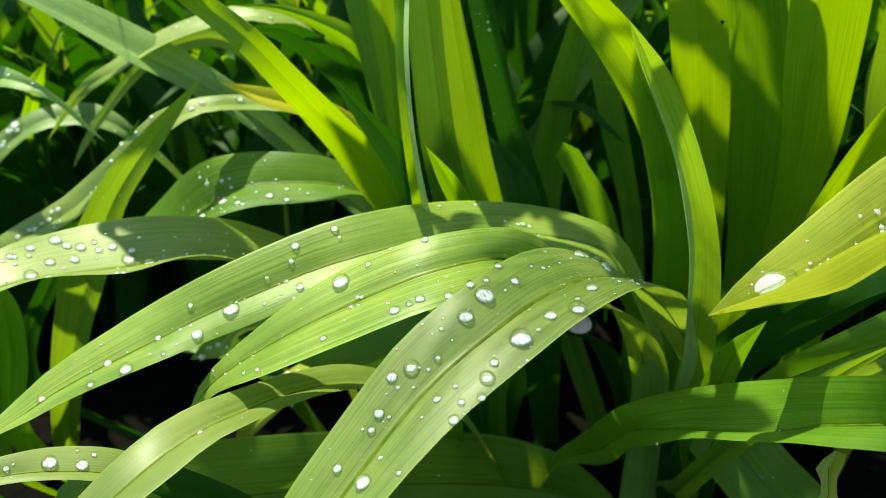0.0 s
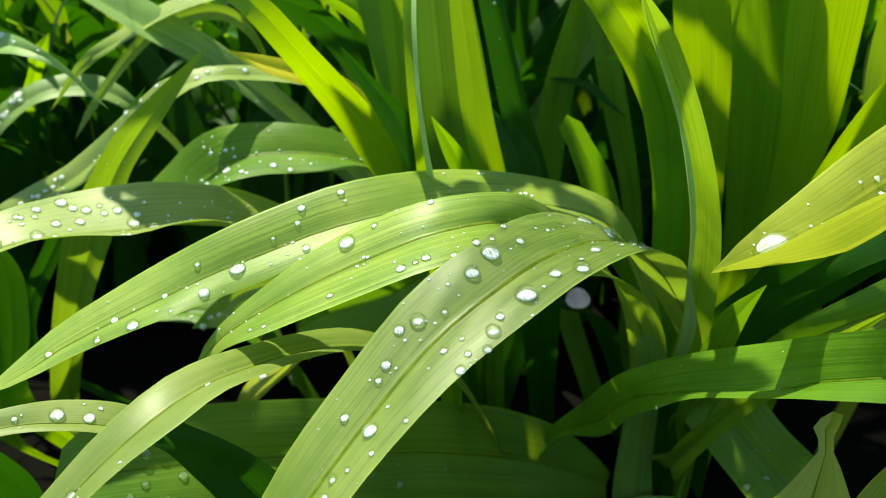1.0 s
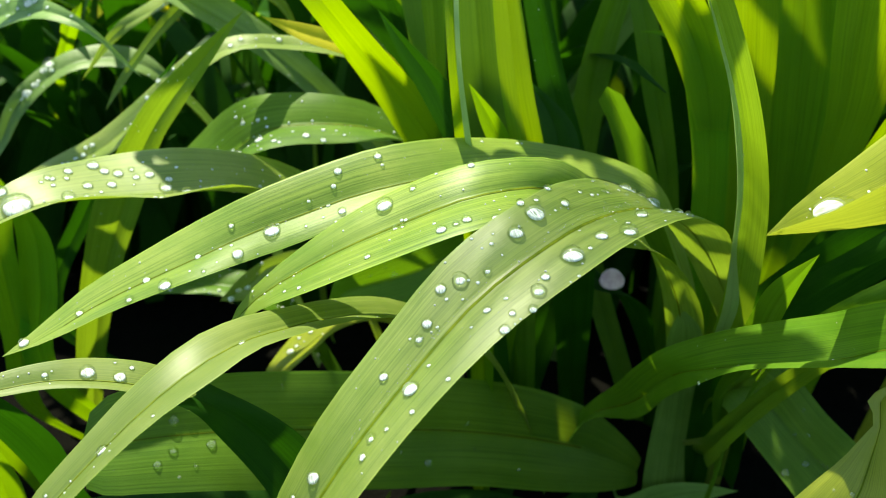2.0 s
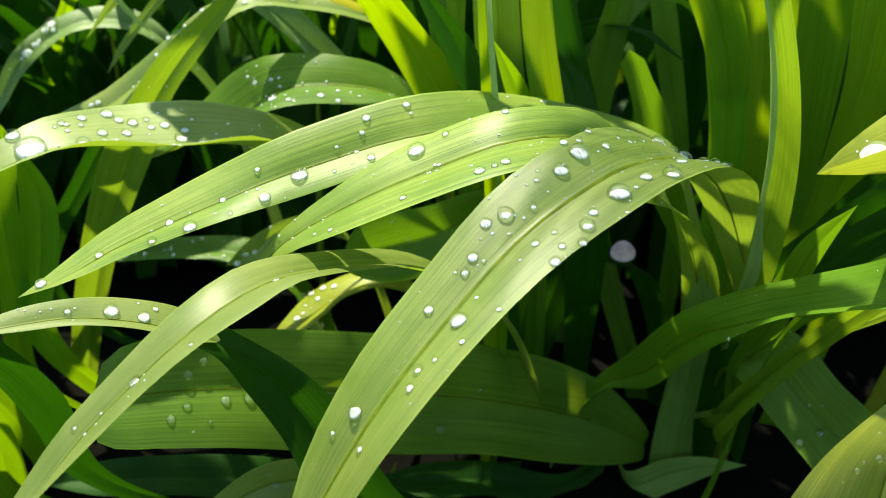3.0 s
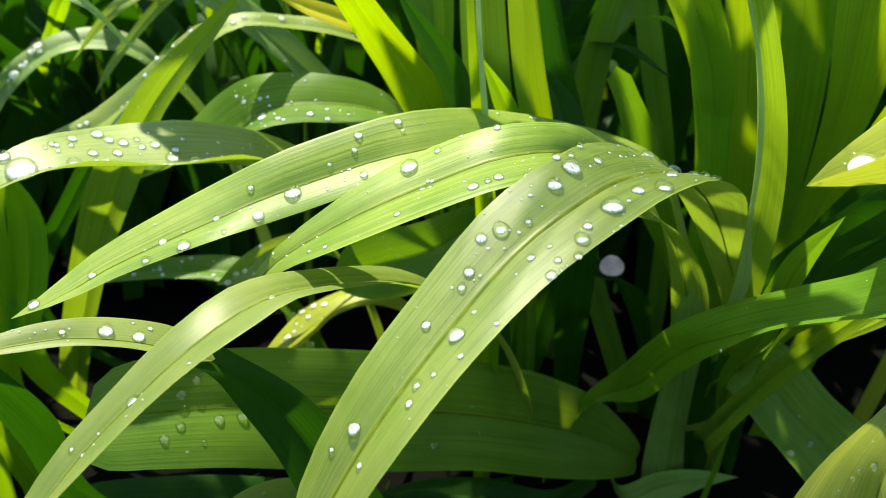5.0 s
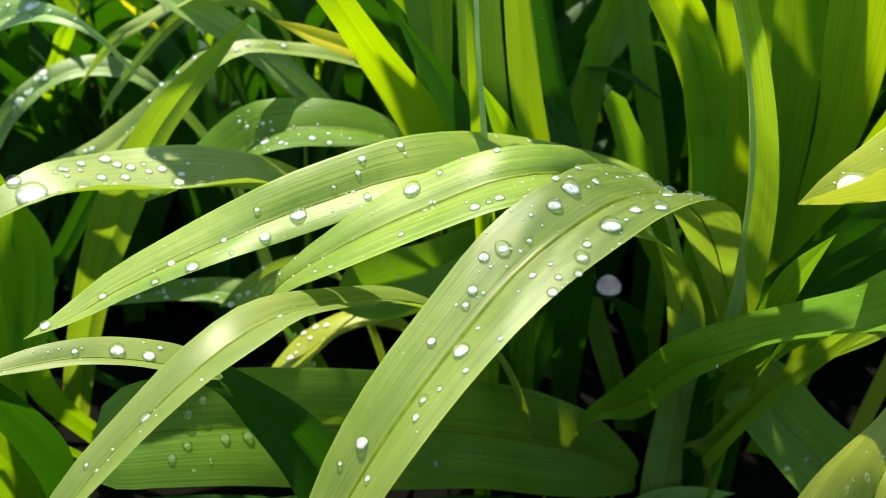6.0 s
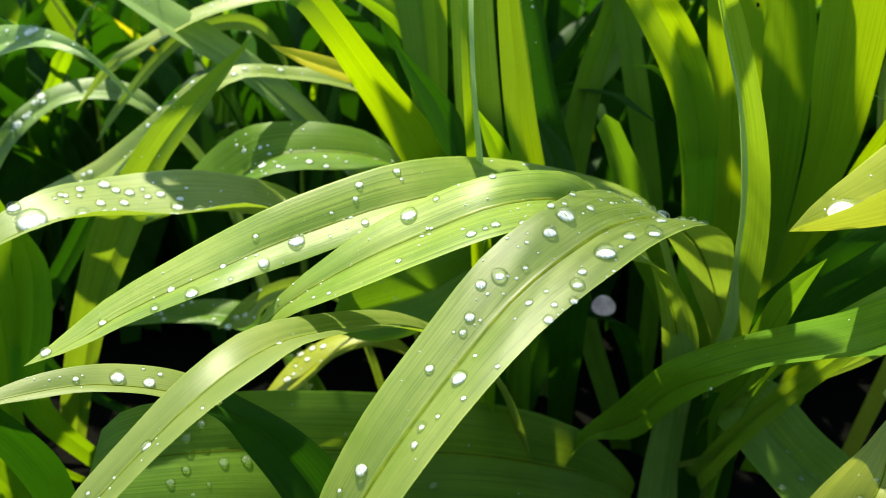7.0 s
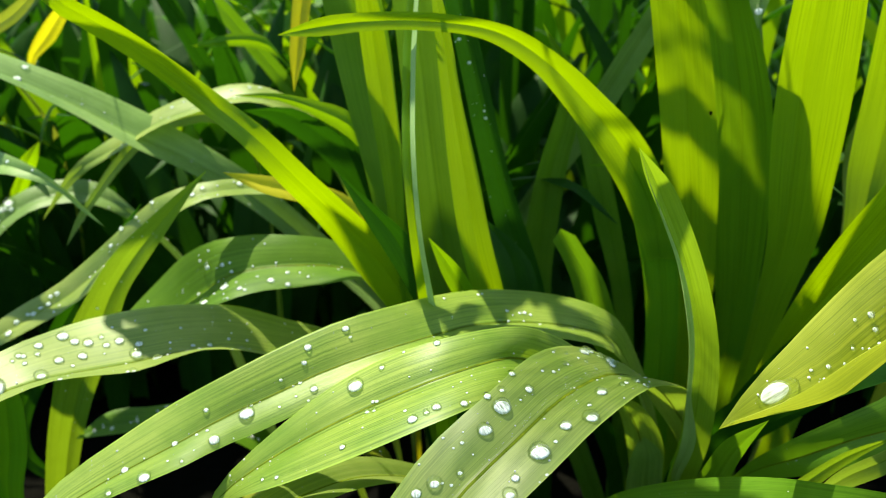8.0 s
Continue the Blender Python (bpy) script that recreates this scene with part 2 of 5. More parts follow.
leaf("C", "c", "dewy", 0.52, 0.17, [
    (122, 365, 0, 3.2, -4.9, 3.8),
    (122.6, 361.2, 30.7, 3.5, -5.3, 4.1),
    (123.1, 357.4, 61.3, 3.8, -5.7, 4.4),
    (120, 350.1, 89.9, 4.2, -6.3, 4.9),
    (111, 337.7, 115.8, 4.5, -6.4, 6),
    (99, 321.8, 139.4, 5, -7.1, 6.9),
    (87.9, 302.7, 160.4, 6.6, -11.8, 5.4),
    (74.8, 282.6, 179, 9.7, -14.9, 2.3),
    (57.6, 261.9, 192.9, 11.1, -14.9, -0.2),
    (40, 238.5, 198.4, 9, -17.1, -2.6),
    (24.5, 214.3, 199.1, 8.4, -12.6, -5.7),
    (3, 194.4, 189.5, 7.6, -14, -5.1),
    (-15, 177.1, 173.9, 6.9, -14.4, -3.1),
    (-31.8, 164.1, 153.5, 6.8, -13.1, -2.4),
    (-45.3, 158, 127.4, 5.9, -8.4, -1.6),
    (-55.7, 150, 100.1, 0, 0, 0),
], label="pale waxy leaf beaded with dew")
leaf("D", "c", "dewy", 0.41, 0.24, [
    (34, 362, 0, 1.1, -5.6, 1.9),
    (22, 338, 60, 1.4, -7.5, 2.5),
    (4, 308, 108, 1.4, -9.5, 2.5),
    (-16, 284, 134, 2.2, -12.5, 3.8),
    (-34, 262, 149, 2.6, -15, 3.6),
    (-47.3, 242, 156.5, 3.7, -14, 2.6),
    (-54.8, 221, 164.1, 5.6, -13, 2.5),
    (-63.2, 201.5, 169.7, 6.6, -12.5, 2),
    (-70.5, 187, 170, 6.5, -11, 0.2),
    (-81.8, 174, 164.4, 6.8, -10, 1.2),
    (-93.7, 165, 153.8, 6.7, -8, 2),
    (-105.4, 156, 141.8, 6.8, -7, 2.8),
    (-114.7, 148.5, 130, 6.3, -6.5, 4.8),
    (-124.4, 138, 116.5, 0.9, 0, -0.8),
    (-132.1, 132, 105.3, 0, 0, 0),
])
leaf("F", "c", "dewy", 0.62, 0.2, [
    (-20, 400, 0, 0.2, -6, 0.6),
    (-30, 400, 80, 0.3, -8, 0.8),
    (-50, 390, 130, 0.3, -8.9, 0.9),
    (-79, 352.5, 156, 0.8, -22.5, 2.3),
    (-87.2, 342, 164.2, 1.7, -24, 2.6),
    (-96.2, 332.5, 170.2, 1.7, -26.5, 3),
    (-109.2, 321, 175, 5.4, -23, -0.4),
    (-122.5, 310.5, 176.8, 5.8, -21.5, -2.9),
    (-137.6, 301, 178.4, 8.9, -21, -1.3),
    (-151, 290, 180.1, 8.8, -18, -0.5),
    (-160.2, 281, 180.1, 7.6, -14, -1.9),
    (-169.7, 273.5, 177.4, 4.7, -11.5, -2.9),
    (-177.2, 266.5, 173.3, 3.7, -8.5, -2.6),
    (-186.1, 260, 165.9, 3.3, -5, -1.8),
    (-194.9, 250, 158.2, 0, 0, 0),
], wave=0.15, label="pale waxy leaf beaded with dew")
leaf("G", "c", "upright", 0.5, 0.25, [
    (0, 420, 0, -0.2, -6, 0.5),
    (-10, 420, 100, -0.2, -8, 0.6),
    (-39.4, 397.5, 173.3, -0.5, -17.5, 1.3),
    (-54.2, 389, 180.1, 1.2, -14, -5.5),
    (-69.7, 382.5, 182.8, 1.4, -12.5, -8.1),
    (-88, 379, 183.5, 4.9, -15, -8),
    (-103.4, 375, 181.5, 8.4, -17, -7.2),
    (-116.4, 378, 174.2, 11.4, -22, -3.8),
    (-130.5, 381.5, 164.4, 12, -23.5, 1),
    (-147.8, 385, 152, 9.9, -15, 2.5),
    (-172.7, 390, 135.6, 0, 0, 0),
], wave=0.1)
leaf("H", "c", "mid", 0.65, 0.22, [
    (35, 357, 0, 1.5, -4.2, -2.3),
    (54.3, 345, 53.8, 1.1, -3, -1.6),
    (67.2, 327.5, 71.6, 5.4, 2.5, -10.1),
    (72.9, 297.5, 101.9, 6, -2.5, -5.7),
    (76.3, 265, 129.2, 2.4, -15, 1.2),
    (85.8, 241, 149.9, -2.3, -21, 4.6),
    (96.2, 223, 163.1, -4.8, -23, 4.7),
    (105.8, 208, 173.4, -3.7, -18, 1.1),
    (108.8, 193.5, 182.7, -1.8, -13.5, -2.1),
    (115.7, 176.5, 193.2, 1.1, -8.5, -5.4),
    (119, 160, 202, 2.2, -5, -7.2),
    (122.9, 145, 207.5, 0, 0, 0),
])
leaf("E", "c", "dewy", 0.65, 0.22, [
    (-87, 220.5, 135.5, -0.4, -0.8, 0),
    (-91.5, 217.7, 140, -0.6, -5.6, -0.6),
    (-97.7, 214, 145.1, 0.1, -7, -0.9),
    (-111.8, 207, 151.1, 2.7, -6, -1.6),
    (-121.9, 200.5, 153.9, 1.5, -4.5, -2),
    (-132.2, 193.5, 154.7, 1.3, -3.5, -2),
    (-142.6, 187.5, 153.6, 1.1, -2.5, -0.9),
    (-152.4, 181, 150.3, 0.5, -1, 0),
    (-158.6, 177, 146.8, 0, 0, 0),
])
# Rear of leaf E, split off with its shade put into a darker colour
leaf("E2", "c", "dark", 0.5, 0.22, [
    (0, 275, 0, -13, -9, 4),
    (-49.2, 240, 70.2, -12, -9, 3),
    (-59.2, 237, 92.9, -10.5, -8, 1),
    (-72.7, 230.5, 116.5, -8, -7, 0.1),
    (-84.9, 223.2, 132.6, -2.4, -6.6, -0.3),
    (-97.7, 215.8, 144, 0, -6.6, -0.9),
    (-105, 212, 147, 0, 0, 0),
])
leaf("R", "r", "yellow", 0.5, 0.8, [
    (210, 400, 0, -3.2, -7.2, -1.1),
    (225, 380, 120, -4, -9, -1.4),
    (205, 330, 215, -4.4, -10, -1.5),
    (153.7, 256.5, 229.9, -12.7, -28.5, -4.3),
    (131.1, 241.5, 224.1, -12.4, -26.5, -3),
    (113.6, 228.5, 218.5, -9.4, -21.5, -1.6),
    (99.5, 219.5, 212.3, -5.3, -13.5, -1.2),
    (88.5, 213, 208.4, -3.3, -7, -1.1),
    (79.3, 205, 204.7, 0, 0, 0),
], label="yellowing green leaf")
leaf("R2", "r", "sunny", 0.5, 0.22, [
    (120, 385, 0, 5.2, -3.9, -2.5),
    (148.1, 357.5, 128.6, 3.4, -2.5, -1.6),
    (157.2, 337.5, 172.5, 7.1, -2.5, -5.6),
    (166.8, 322.5, 202.7, 10.4, -2.5, -7.7),
    (176.3, 307.5, 234.9, 9.9, -2.5, -7.6),
    (181.9, 292.5, 267.4, 5.6, -2.5, -5.4),
    (192.1, 290, 292.9, 0, 0, 0),
])
leaf("V", "r", "upright", 0.4, 0.35, [
    (123.9, 370, 3.7, 3.4, 0, 0.1),
    (118.2, 360, 37.2, 3.7, 0, 0.1),
    (112.5, 345, 74.2, 4.7, 0, 0.2),
    (103.5, 315, 107.4, 5.7, -3, 3.6),
    (103.3, 303, 133.8, 5.9, -1, -0.1),
    (100.6, 291, 163.3, 5.7, -1, 0.6),
    (97.1, 283, 187.5, 5.2, -1, 0.5),
    (91.5, 275, 208.7, 4.7, 0, 1.1),
    (84.3, 267, 229.5, 4.3, 1, 0.6),
    (75.1, 258.5, 249.5, 4.3, 1.6, 0.1),
    (66.3, 248.5, 265.7, 4, 1.8, -1.2),
    (58.5, 240, 277.5, 0, 0, 0),
])
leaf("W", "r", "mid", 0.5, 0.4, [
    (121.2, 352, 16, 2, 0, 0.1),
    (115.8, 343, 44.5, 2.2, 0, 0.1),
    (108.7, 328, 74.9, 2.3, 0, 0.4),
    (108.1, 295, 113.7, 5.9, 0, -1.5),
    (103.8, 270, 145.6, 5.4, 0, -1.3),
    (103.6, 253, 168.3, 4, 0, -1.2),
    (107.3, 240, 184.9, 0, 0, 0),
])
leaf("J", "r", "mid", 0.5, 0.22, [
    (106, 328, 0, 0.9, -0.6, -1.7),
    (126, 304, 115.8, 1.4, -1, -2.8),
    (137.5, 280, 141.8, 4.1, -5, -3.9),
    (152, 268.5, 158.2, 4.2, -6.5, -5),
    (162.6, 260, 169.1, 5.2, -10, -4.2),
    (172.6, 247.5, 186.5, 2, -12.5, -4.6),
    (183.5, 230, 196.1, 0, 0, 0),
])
leaf("J2", "r", "dewy", 0.5, 0.22, [
    (98, 370, 20, 0.9, 0, -1.2),
    (110.2, 325, 57.4, 1.3, 0, -1.8),
    (110.9, 302, 81.2, 1.2, 0, -1.6),
    (121.9, 282, 114.3, 0.9, 0, -1.2),
    (137, 260, 140.4, 1.8, 0, -1.5),
    (141.6, 245, 159.6, 3.4, 0, -3.4),
    (147.4, 240, 167.8, 1.5, 0, -4.5),
    (157.6, 235, 181.1, 1.5, 0, -3.2),
    (166.3, 230, 191.7, 0, 0, 0),
], label="pale waxy leaf beaded with dew")
leaf("M", "r", "dark", 0.5, 0.22, [
    (110, 360, 0, 5.9, -2.5, -2.8),
    (115.2, 327.5, 116.3, 5.9, -2.5, -2.7),
    (128.1, 310, 144, 5.7, -5, -2.8),
    (137.4, 295, 162.3, 5.3, -5, -3.9),
    (147, 277.5, 182.9, 2, -7.5, -5.6),
    (158, 265, 198.1, 1.1, -5, -7.7),
    (167.1, 250, 213.2, 0, 0, 0),
])
leaf("M2", "r", "dark", 0.5, 0.22, [
    (130, 370, 0, 5.1, 0, -6.1),
    (134.8, 345, 111.2, 7.3, 0, -8.7),
    (150.5, 335, 139.3, 10.1, 0, -13.5),
    (165.7, 325, 162.6, 11.4, 0, -15.1),
    (182, 315, 184.2, 11.3, 0, -14.1),
    (187.5, 300, 216.7, 0, 0, 0),
])
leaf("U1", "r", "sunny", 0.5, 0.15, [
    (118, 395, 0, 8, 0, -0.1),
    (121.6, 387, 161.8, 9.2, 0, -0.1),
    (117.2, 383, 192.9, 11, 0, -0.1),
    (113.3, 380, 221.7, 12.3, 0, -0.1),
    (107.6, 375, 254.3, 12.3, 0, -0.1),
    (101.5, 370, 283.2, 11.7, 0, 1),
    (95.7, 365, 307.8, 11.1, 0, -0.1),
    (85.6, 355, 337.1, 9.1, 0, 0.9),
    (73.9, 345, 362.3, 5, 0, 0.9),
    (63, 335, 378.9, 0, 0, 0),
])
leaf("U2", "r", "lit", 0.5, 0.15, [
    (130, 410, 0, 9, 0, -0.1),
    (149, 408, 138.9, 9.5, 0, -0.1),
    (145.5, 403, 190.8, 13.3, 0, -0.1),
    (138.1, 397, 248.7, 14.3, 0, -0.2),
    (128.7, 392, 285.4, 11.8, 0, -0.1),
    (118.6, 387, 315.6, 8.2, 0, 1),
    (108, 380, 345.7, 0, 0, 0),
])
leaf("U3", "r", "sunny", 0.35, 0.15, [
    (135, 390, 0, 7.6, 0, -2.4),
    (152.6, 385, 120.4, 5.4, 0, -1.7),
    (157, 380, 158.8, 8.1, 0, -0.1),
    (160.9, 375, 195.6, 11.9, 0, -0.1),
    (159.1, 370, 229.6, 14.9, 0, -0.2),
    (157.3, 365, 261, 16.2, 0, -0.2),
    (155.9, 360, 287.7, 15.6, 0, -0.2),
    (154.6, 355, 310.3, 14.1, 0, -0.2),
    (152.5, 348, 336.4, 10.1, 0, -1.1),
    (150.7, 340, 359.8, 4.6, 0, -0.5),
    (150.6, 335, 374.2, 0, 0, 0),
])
# Lower part of leaf U4, split off with its shade put into the colour
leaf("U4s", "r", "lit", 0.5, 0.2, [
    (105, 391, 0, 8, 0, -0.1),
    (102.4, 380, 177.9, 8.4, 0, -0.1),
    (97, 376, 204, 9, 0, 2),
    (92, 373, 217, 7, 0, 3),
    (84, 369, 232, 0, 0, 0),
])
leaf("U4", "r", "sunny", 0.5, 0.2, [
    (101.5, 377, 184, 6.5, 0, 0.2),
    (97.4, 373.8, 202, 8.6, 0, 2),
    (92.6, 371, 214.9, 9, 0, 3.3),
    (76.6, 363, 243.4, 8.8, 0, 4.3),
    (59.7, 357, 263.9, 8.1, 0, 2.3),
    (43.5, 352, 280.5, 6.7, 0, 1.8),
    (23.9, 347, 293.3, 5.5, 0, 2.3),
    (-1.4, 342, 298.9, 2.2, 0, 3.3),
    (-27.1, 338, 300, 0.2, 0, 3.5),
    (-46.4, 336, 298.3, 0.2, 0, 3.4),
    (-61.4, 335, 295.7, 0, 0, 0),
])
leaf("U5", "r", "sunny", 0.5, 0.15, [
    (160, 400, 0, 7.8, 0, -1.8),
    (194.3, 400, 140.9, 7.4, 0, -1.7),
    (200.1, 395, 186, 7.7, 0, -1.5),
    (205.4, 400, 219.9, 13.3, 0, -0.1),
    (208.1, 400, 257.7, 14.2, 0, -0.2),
    (204.5, 395, 293.8, 11.1, 0, -0.1),
    (191.1, 385, 335.9, 0, 0, 0),
])
leaf("X4", "r", "dark", 0.5, 0.22, [
    (190, 460, 0, 3.4, 0, -7.2),
    (214.9, 460, 199.8, 2.3, 0, -4.8),
    (224.5, 450, 208.3, 2.1, 0, -3.9),
    (239.6, 440, 214.6, 2.2, 0, -4.3),
    (261.3, 430, 218, 0.7, 0, -3.4),
    (285, 420, 212.9, 0, 0, 0),
])
leaf("X5", "r", "dewy", 0.5, 0.22, [
    (180, 440, 0, 5.9, 0, -5.5),
    (215.5, 440, 172.9, 3.5, 0, -3.3),
    (210.6, 435, 219.6, 5, 0, -4.5),
    (215.5, 430, 244.1, 4.6, 0, -4.3),
    (223.4, 420, 268.1, 4.7, 0, -4.1),
    (235.1, 410, 296.4, 0, 0, 0),
], label="pale waxy leaf beaded with dew")
leaf("sl", "c", "sunny", 0.6, 0.6, [
    (5, 345, 0, 3.9, 0, 0.7),
    (2, 325, 120, 4.9, 0, 0.9),
    (-5.7, 308, 195.5, 3.1, 0, 0.6),
    (-9.7, 305, 229.3, 2.4, 0, 0),
    (-11.4, 311, 254, 2.4, 0, 0),
    (-11.8, 330, 277.4, 2.3, 0, 0),
    (-10.9, 349, 300.1, 2.3, 0, 0),
    (-6.9, 365, 330.6, 0, 0, 0),
])
# Strip laid over the right half of sl as its pale flank
leaf("slf", "c", "pale", 0.5, 0.1, [
    (6.5, 352, 0, 0.6, 0, 0),
    (3.7, 332, 120, 0.6, 0, 0),
    (-3.7, 305.5, 195.5, 1.2, -0.6, 0.2),
    (-7.9, 302.6, 229.3, 0.9, -0.5, 0),
    (-9.6, 308.6, 254, 0.9, -0.5, 0),
    (-10, 327.6, 277.4, 0.9, -0.5, 0),
    (-9.2, 346.6, 300, 0.9, -0.5, 0),
    (-6.4, 364, 330, 0, 0, 0),
])
leaf("S1", "c", "mid", 0.5, 0.2, [
    (10, 385, 0, 8, 0, -0.1),
    (5, 385, 100, 10, 0, -0.1),
    (-20.7, 408.9, 159.4, 7.2, 0, -0.1),
    (-26.2, 408.9, 196.3, 7.4, 0, -0.1),
    (-29.3, 408.9, 225.4, 9.9, 0, -0.1),
    (-33.8, 408.9, 255.8, 12, 0, -0.1),
    (-37, 408.9, 279.6, 13.4, 0, -0.1),
    (-41, 406.8, 305, 13.4, 0, -0.2),
    (-49.3, 403.6, 339.7, 11, 0, 1),
    (-59.7, 398.3, 369.5, 0, 0, 0),
])
leaf("S1b", "c", "sunny", 0.5, 0.2, [
    (15, 375, 0, 6, 0, -0.1),
    (-19.9, 372, 190.2, 2.7, 0, 0),
    (-22, 372, 225.7, 4.3, 0, 0),
    (-25.1, 372, 259, 5.5, 0, -0.1),
    (-27.7, 372, 283.2, 5.5, 0, -0.1),
    (-30.5, 370, 306.6, 4.4, 0, -0.1),
    (-38.8, 365, 339.4, 0, 0, 0),
])
leaf("S2", "c", "sunny", 0.5, 0.2, [
    (0, 375, 0, 7, 0, -0.1),
    (12, 365, 100, 9, 0, -0.1),
    (21, 347, 174.5, 7.1, 0, -0.1),
    (13.9, 346, 208.4, 6.7, 0, -0.1),
    (9.2, 347, 238.3, 5.9, 0, -0.1),
    (4.8, 348, 266.6, 4.1, 0, 0),
    (1.4, 349, 292.4, 3, 0, 1.1),
    (-2.7, 350, 319, 1.1, 0, 0),
    (-6.2, 350, 339.4, 0, 0, 0),
])
leaf("S3", "c", "mid", 0.5, 0.25, [
    (18, 380, 0, 8, 0, -0.1),
    (4.6, 397, 158.3, 10.5, 0, -0.1),
    (-1.3, 399.2, 193.7, 11, 0, -0.1),
    (-6.1, 401.3, 235.7, 10.1, 0, -0.1),
    (-9.9, 403.4, 275.1, 9.7, 0, -0.1),
    (-12.9, 403.4, 307.5, 9.4, 0, -0.1),
    (-20.7, 400.2, 348.4, 7.2, 0, 1.1),
    (-28.8, 394.9, 373.1, 0, 0, 0),
])
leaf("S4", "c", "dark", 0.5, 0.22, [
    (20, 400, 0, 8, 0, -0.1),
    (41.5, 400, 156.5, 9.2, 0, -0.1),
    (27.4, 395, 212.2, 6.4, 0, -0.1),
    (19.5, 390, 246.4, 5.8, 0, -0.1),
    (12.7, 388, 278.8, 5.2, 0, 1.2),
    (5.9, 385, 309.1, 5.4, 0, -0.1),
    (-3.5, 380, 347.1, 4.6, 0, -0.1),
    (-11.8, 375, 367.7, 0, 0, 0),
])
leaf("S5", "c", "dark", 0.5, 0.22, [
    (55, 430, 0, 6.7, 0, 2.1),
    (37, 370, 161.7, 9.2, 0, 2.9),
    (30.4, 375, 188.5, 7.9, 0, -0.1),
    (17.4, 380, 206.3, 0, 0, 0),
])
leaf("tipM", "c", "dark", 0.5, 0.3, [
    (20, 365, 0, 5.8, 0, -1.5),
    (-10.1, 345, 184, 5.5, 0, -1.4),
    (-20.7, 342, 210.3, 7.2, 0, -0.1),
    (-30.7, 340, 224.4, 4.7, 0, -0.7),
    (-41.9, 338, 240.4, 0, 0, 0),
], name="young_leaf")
leaf("stub", "c", "mid", 0.5, 0.25, [
    (119.4, 420.8, -15.7, 4.1, 0, 0.2),
    (110.1, 409.9, 76.1, 4.9, 0, 0.2),
    (74.8, 377.2, 151.8, 8.4, 0, -0.1),
    (66.4, 369.6, 177.7, 6.9, 0, 1.4),
    (58, 363, 194.5, 5, 0, 1.3),
    (53.3, 359.8, 203.2, 4.4, 0, 1),
    (52.1, 358.7, 206.2, 2.1, 0, 0.3),
    (52, 358.7, 207.1, 0, 0, 0),
], name="young_leaf")
leaf("stub2", "c", "lit", 0.5, 0.4, [
    (5, 365, 50, 4, 0, 0),
    (11.4, 345, 176.9, 5, 0, 0),
    (3.5, 340, 196.1, 4.2, 0, 0.6),
    (-5.5, 336, 212.5, 0, 0, 0),
], name="young_leaf")
leaf("bud", "c", "lit", 0.5, 0.4, [
    (118, 440, 0, 1, 0, 0),
    (104, 422, 188.6, 1.4, 0, 0),
    (91.5, 407, 214, 2, 0, 0.7),
    (81.2, 405, 221.4, 0.6, 0, 1.1),
    (69.3, 403, 222.4, 0, 0, 0),
], label="yellowing green leaf", name="leaf_tip")
leaf("L1", "l", "sunny", 0.5, 0.08, [
    (20, 385, 0, 6, 0, 3.5),
    (5, 382, 100, 7.8, 0, 4.5),
    (-18.2, 375, 164.3, 7.5, 0, 4.4),
    (-27.8, 369, 185.2, 9.9, 1, 4.4),
    (-40.1, 364, 203.3, 9.2, -2, 3.4),
    (-51.9, 356.5, 220.7, 7.7, -1.5, 3),
    (-62.1, 345, 237.7, 6.1, 0, 2.9),
    (-73.1, 342, 251.9, 5.8, -1.5, 3.4),
    (-96.9, 356.2, 266.5, 5, -3, 4),
    (-117.8, 358.8, 282.8, 5, -4, 4),
    (-136.3, 357.7, 296.5, 5, -4, 4),
    (-153.4, 356.4, 308, 4.4, -3.4, 3.4),
    (-164.5, 364.8, 322.4, 4.3, 0, 1.4),
    (-169.6, 383.9, 335.5, 0, 0, 0),
])
leaf("L2", "l", "upright", 0.6, 0.22, [
    (-220.5, 400, 3.8, 7.4, 0, 1),
    (-208.6, 390, 49.1, 8.4, 0, -0.1),
    (-188.9, 378, 106.2, 10, 0, -0.1),
    (-168.9, 370, 150.2, 12.4, 0, 1.4),
    (-157, 367, 172.3, 10.1, 0, 1.4),
    (-141, 364, 194, 8.2, 0, -0.8),
    (-125, 361, 211.3, 5.5, 0, -0.7),
    (-110.8, 359, 225.9, 2.4, 0, -0.3),
    (-100.3, 357, 236.1, 0, 0, 0),
])
leaf("L3", "l", "dewy", 0.5, 0.22, [
    (-10, 460, 0, 0.6, -5.9, -0.8),
    (-20, 460, 120, 0.8, -7.9, -1.1),
    (-53, 421, 201, 0.7, -7, -0.9),
    (-71, 412, 209.6, 0.8, -6, -2.4),
    (-96.5, 402, 214, 1.1, -6, -2.1),
    (-113.6, 387, 216.2, 2.2, -7, -2),
    (-128.6, 386, 210.6, 5, -7, -2.5),
    (-145.3, 386.5, 197.1, 6.5, -6.5, -1.9),
    (-164.4, 386, 181.5, 5.9, -6, -1.9),
    (-183.4, 382.5, 166.1, 5.8, -5.5, -2.8),
    (-200.1, 376.5, 157.8, 4.5, -5.5, -3.4),
    (-216.4, 371, 149.4, 3.9, -5, -2.7),
    (-250.8, 370, 124.5, 0, 0, 0),
], label="pale waxy leaf beaded with dew")
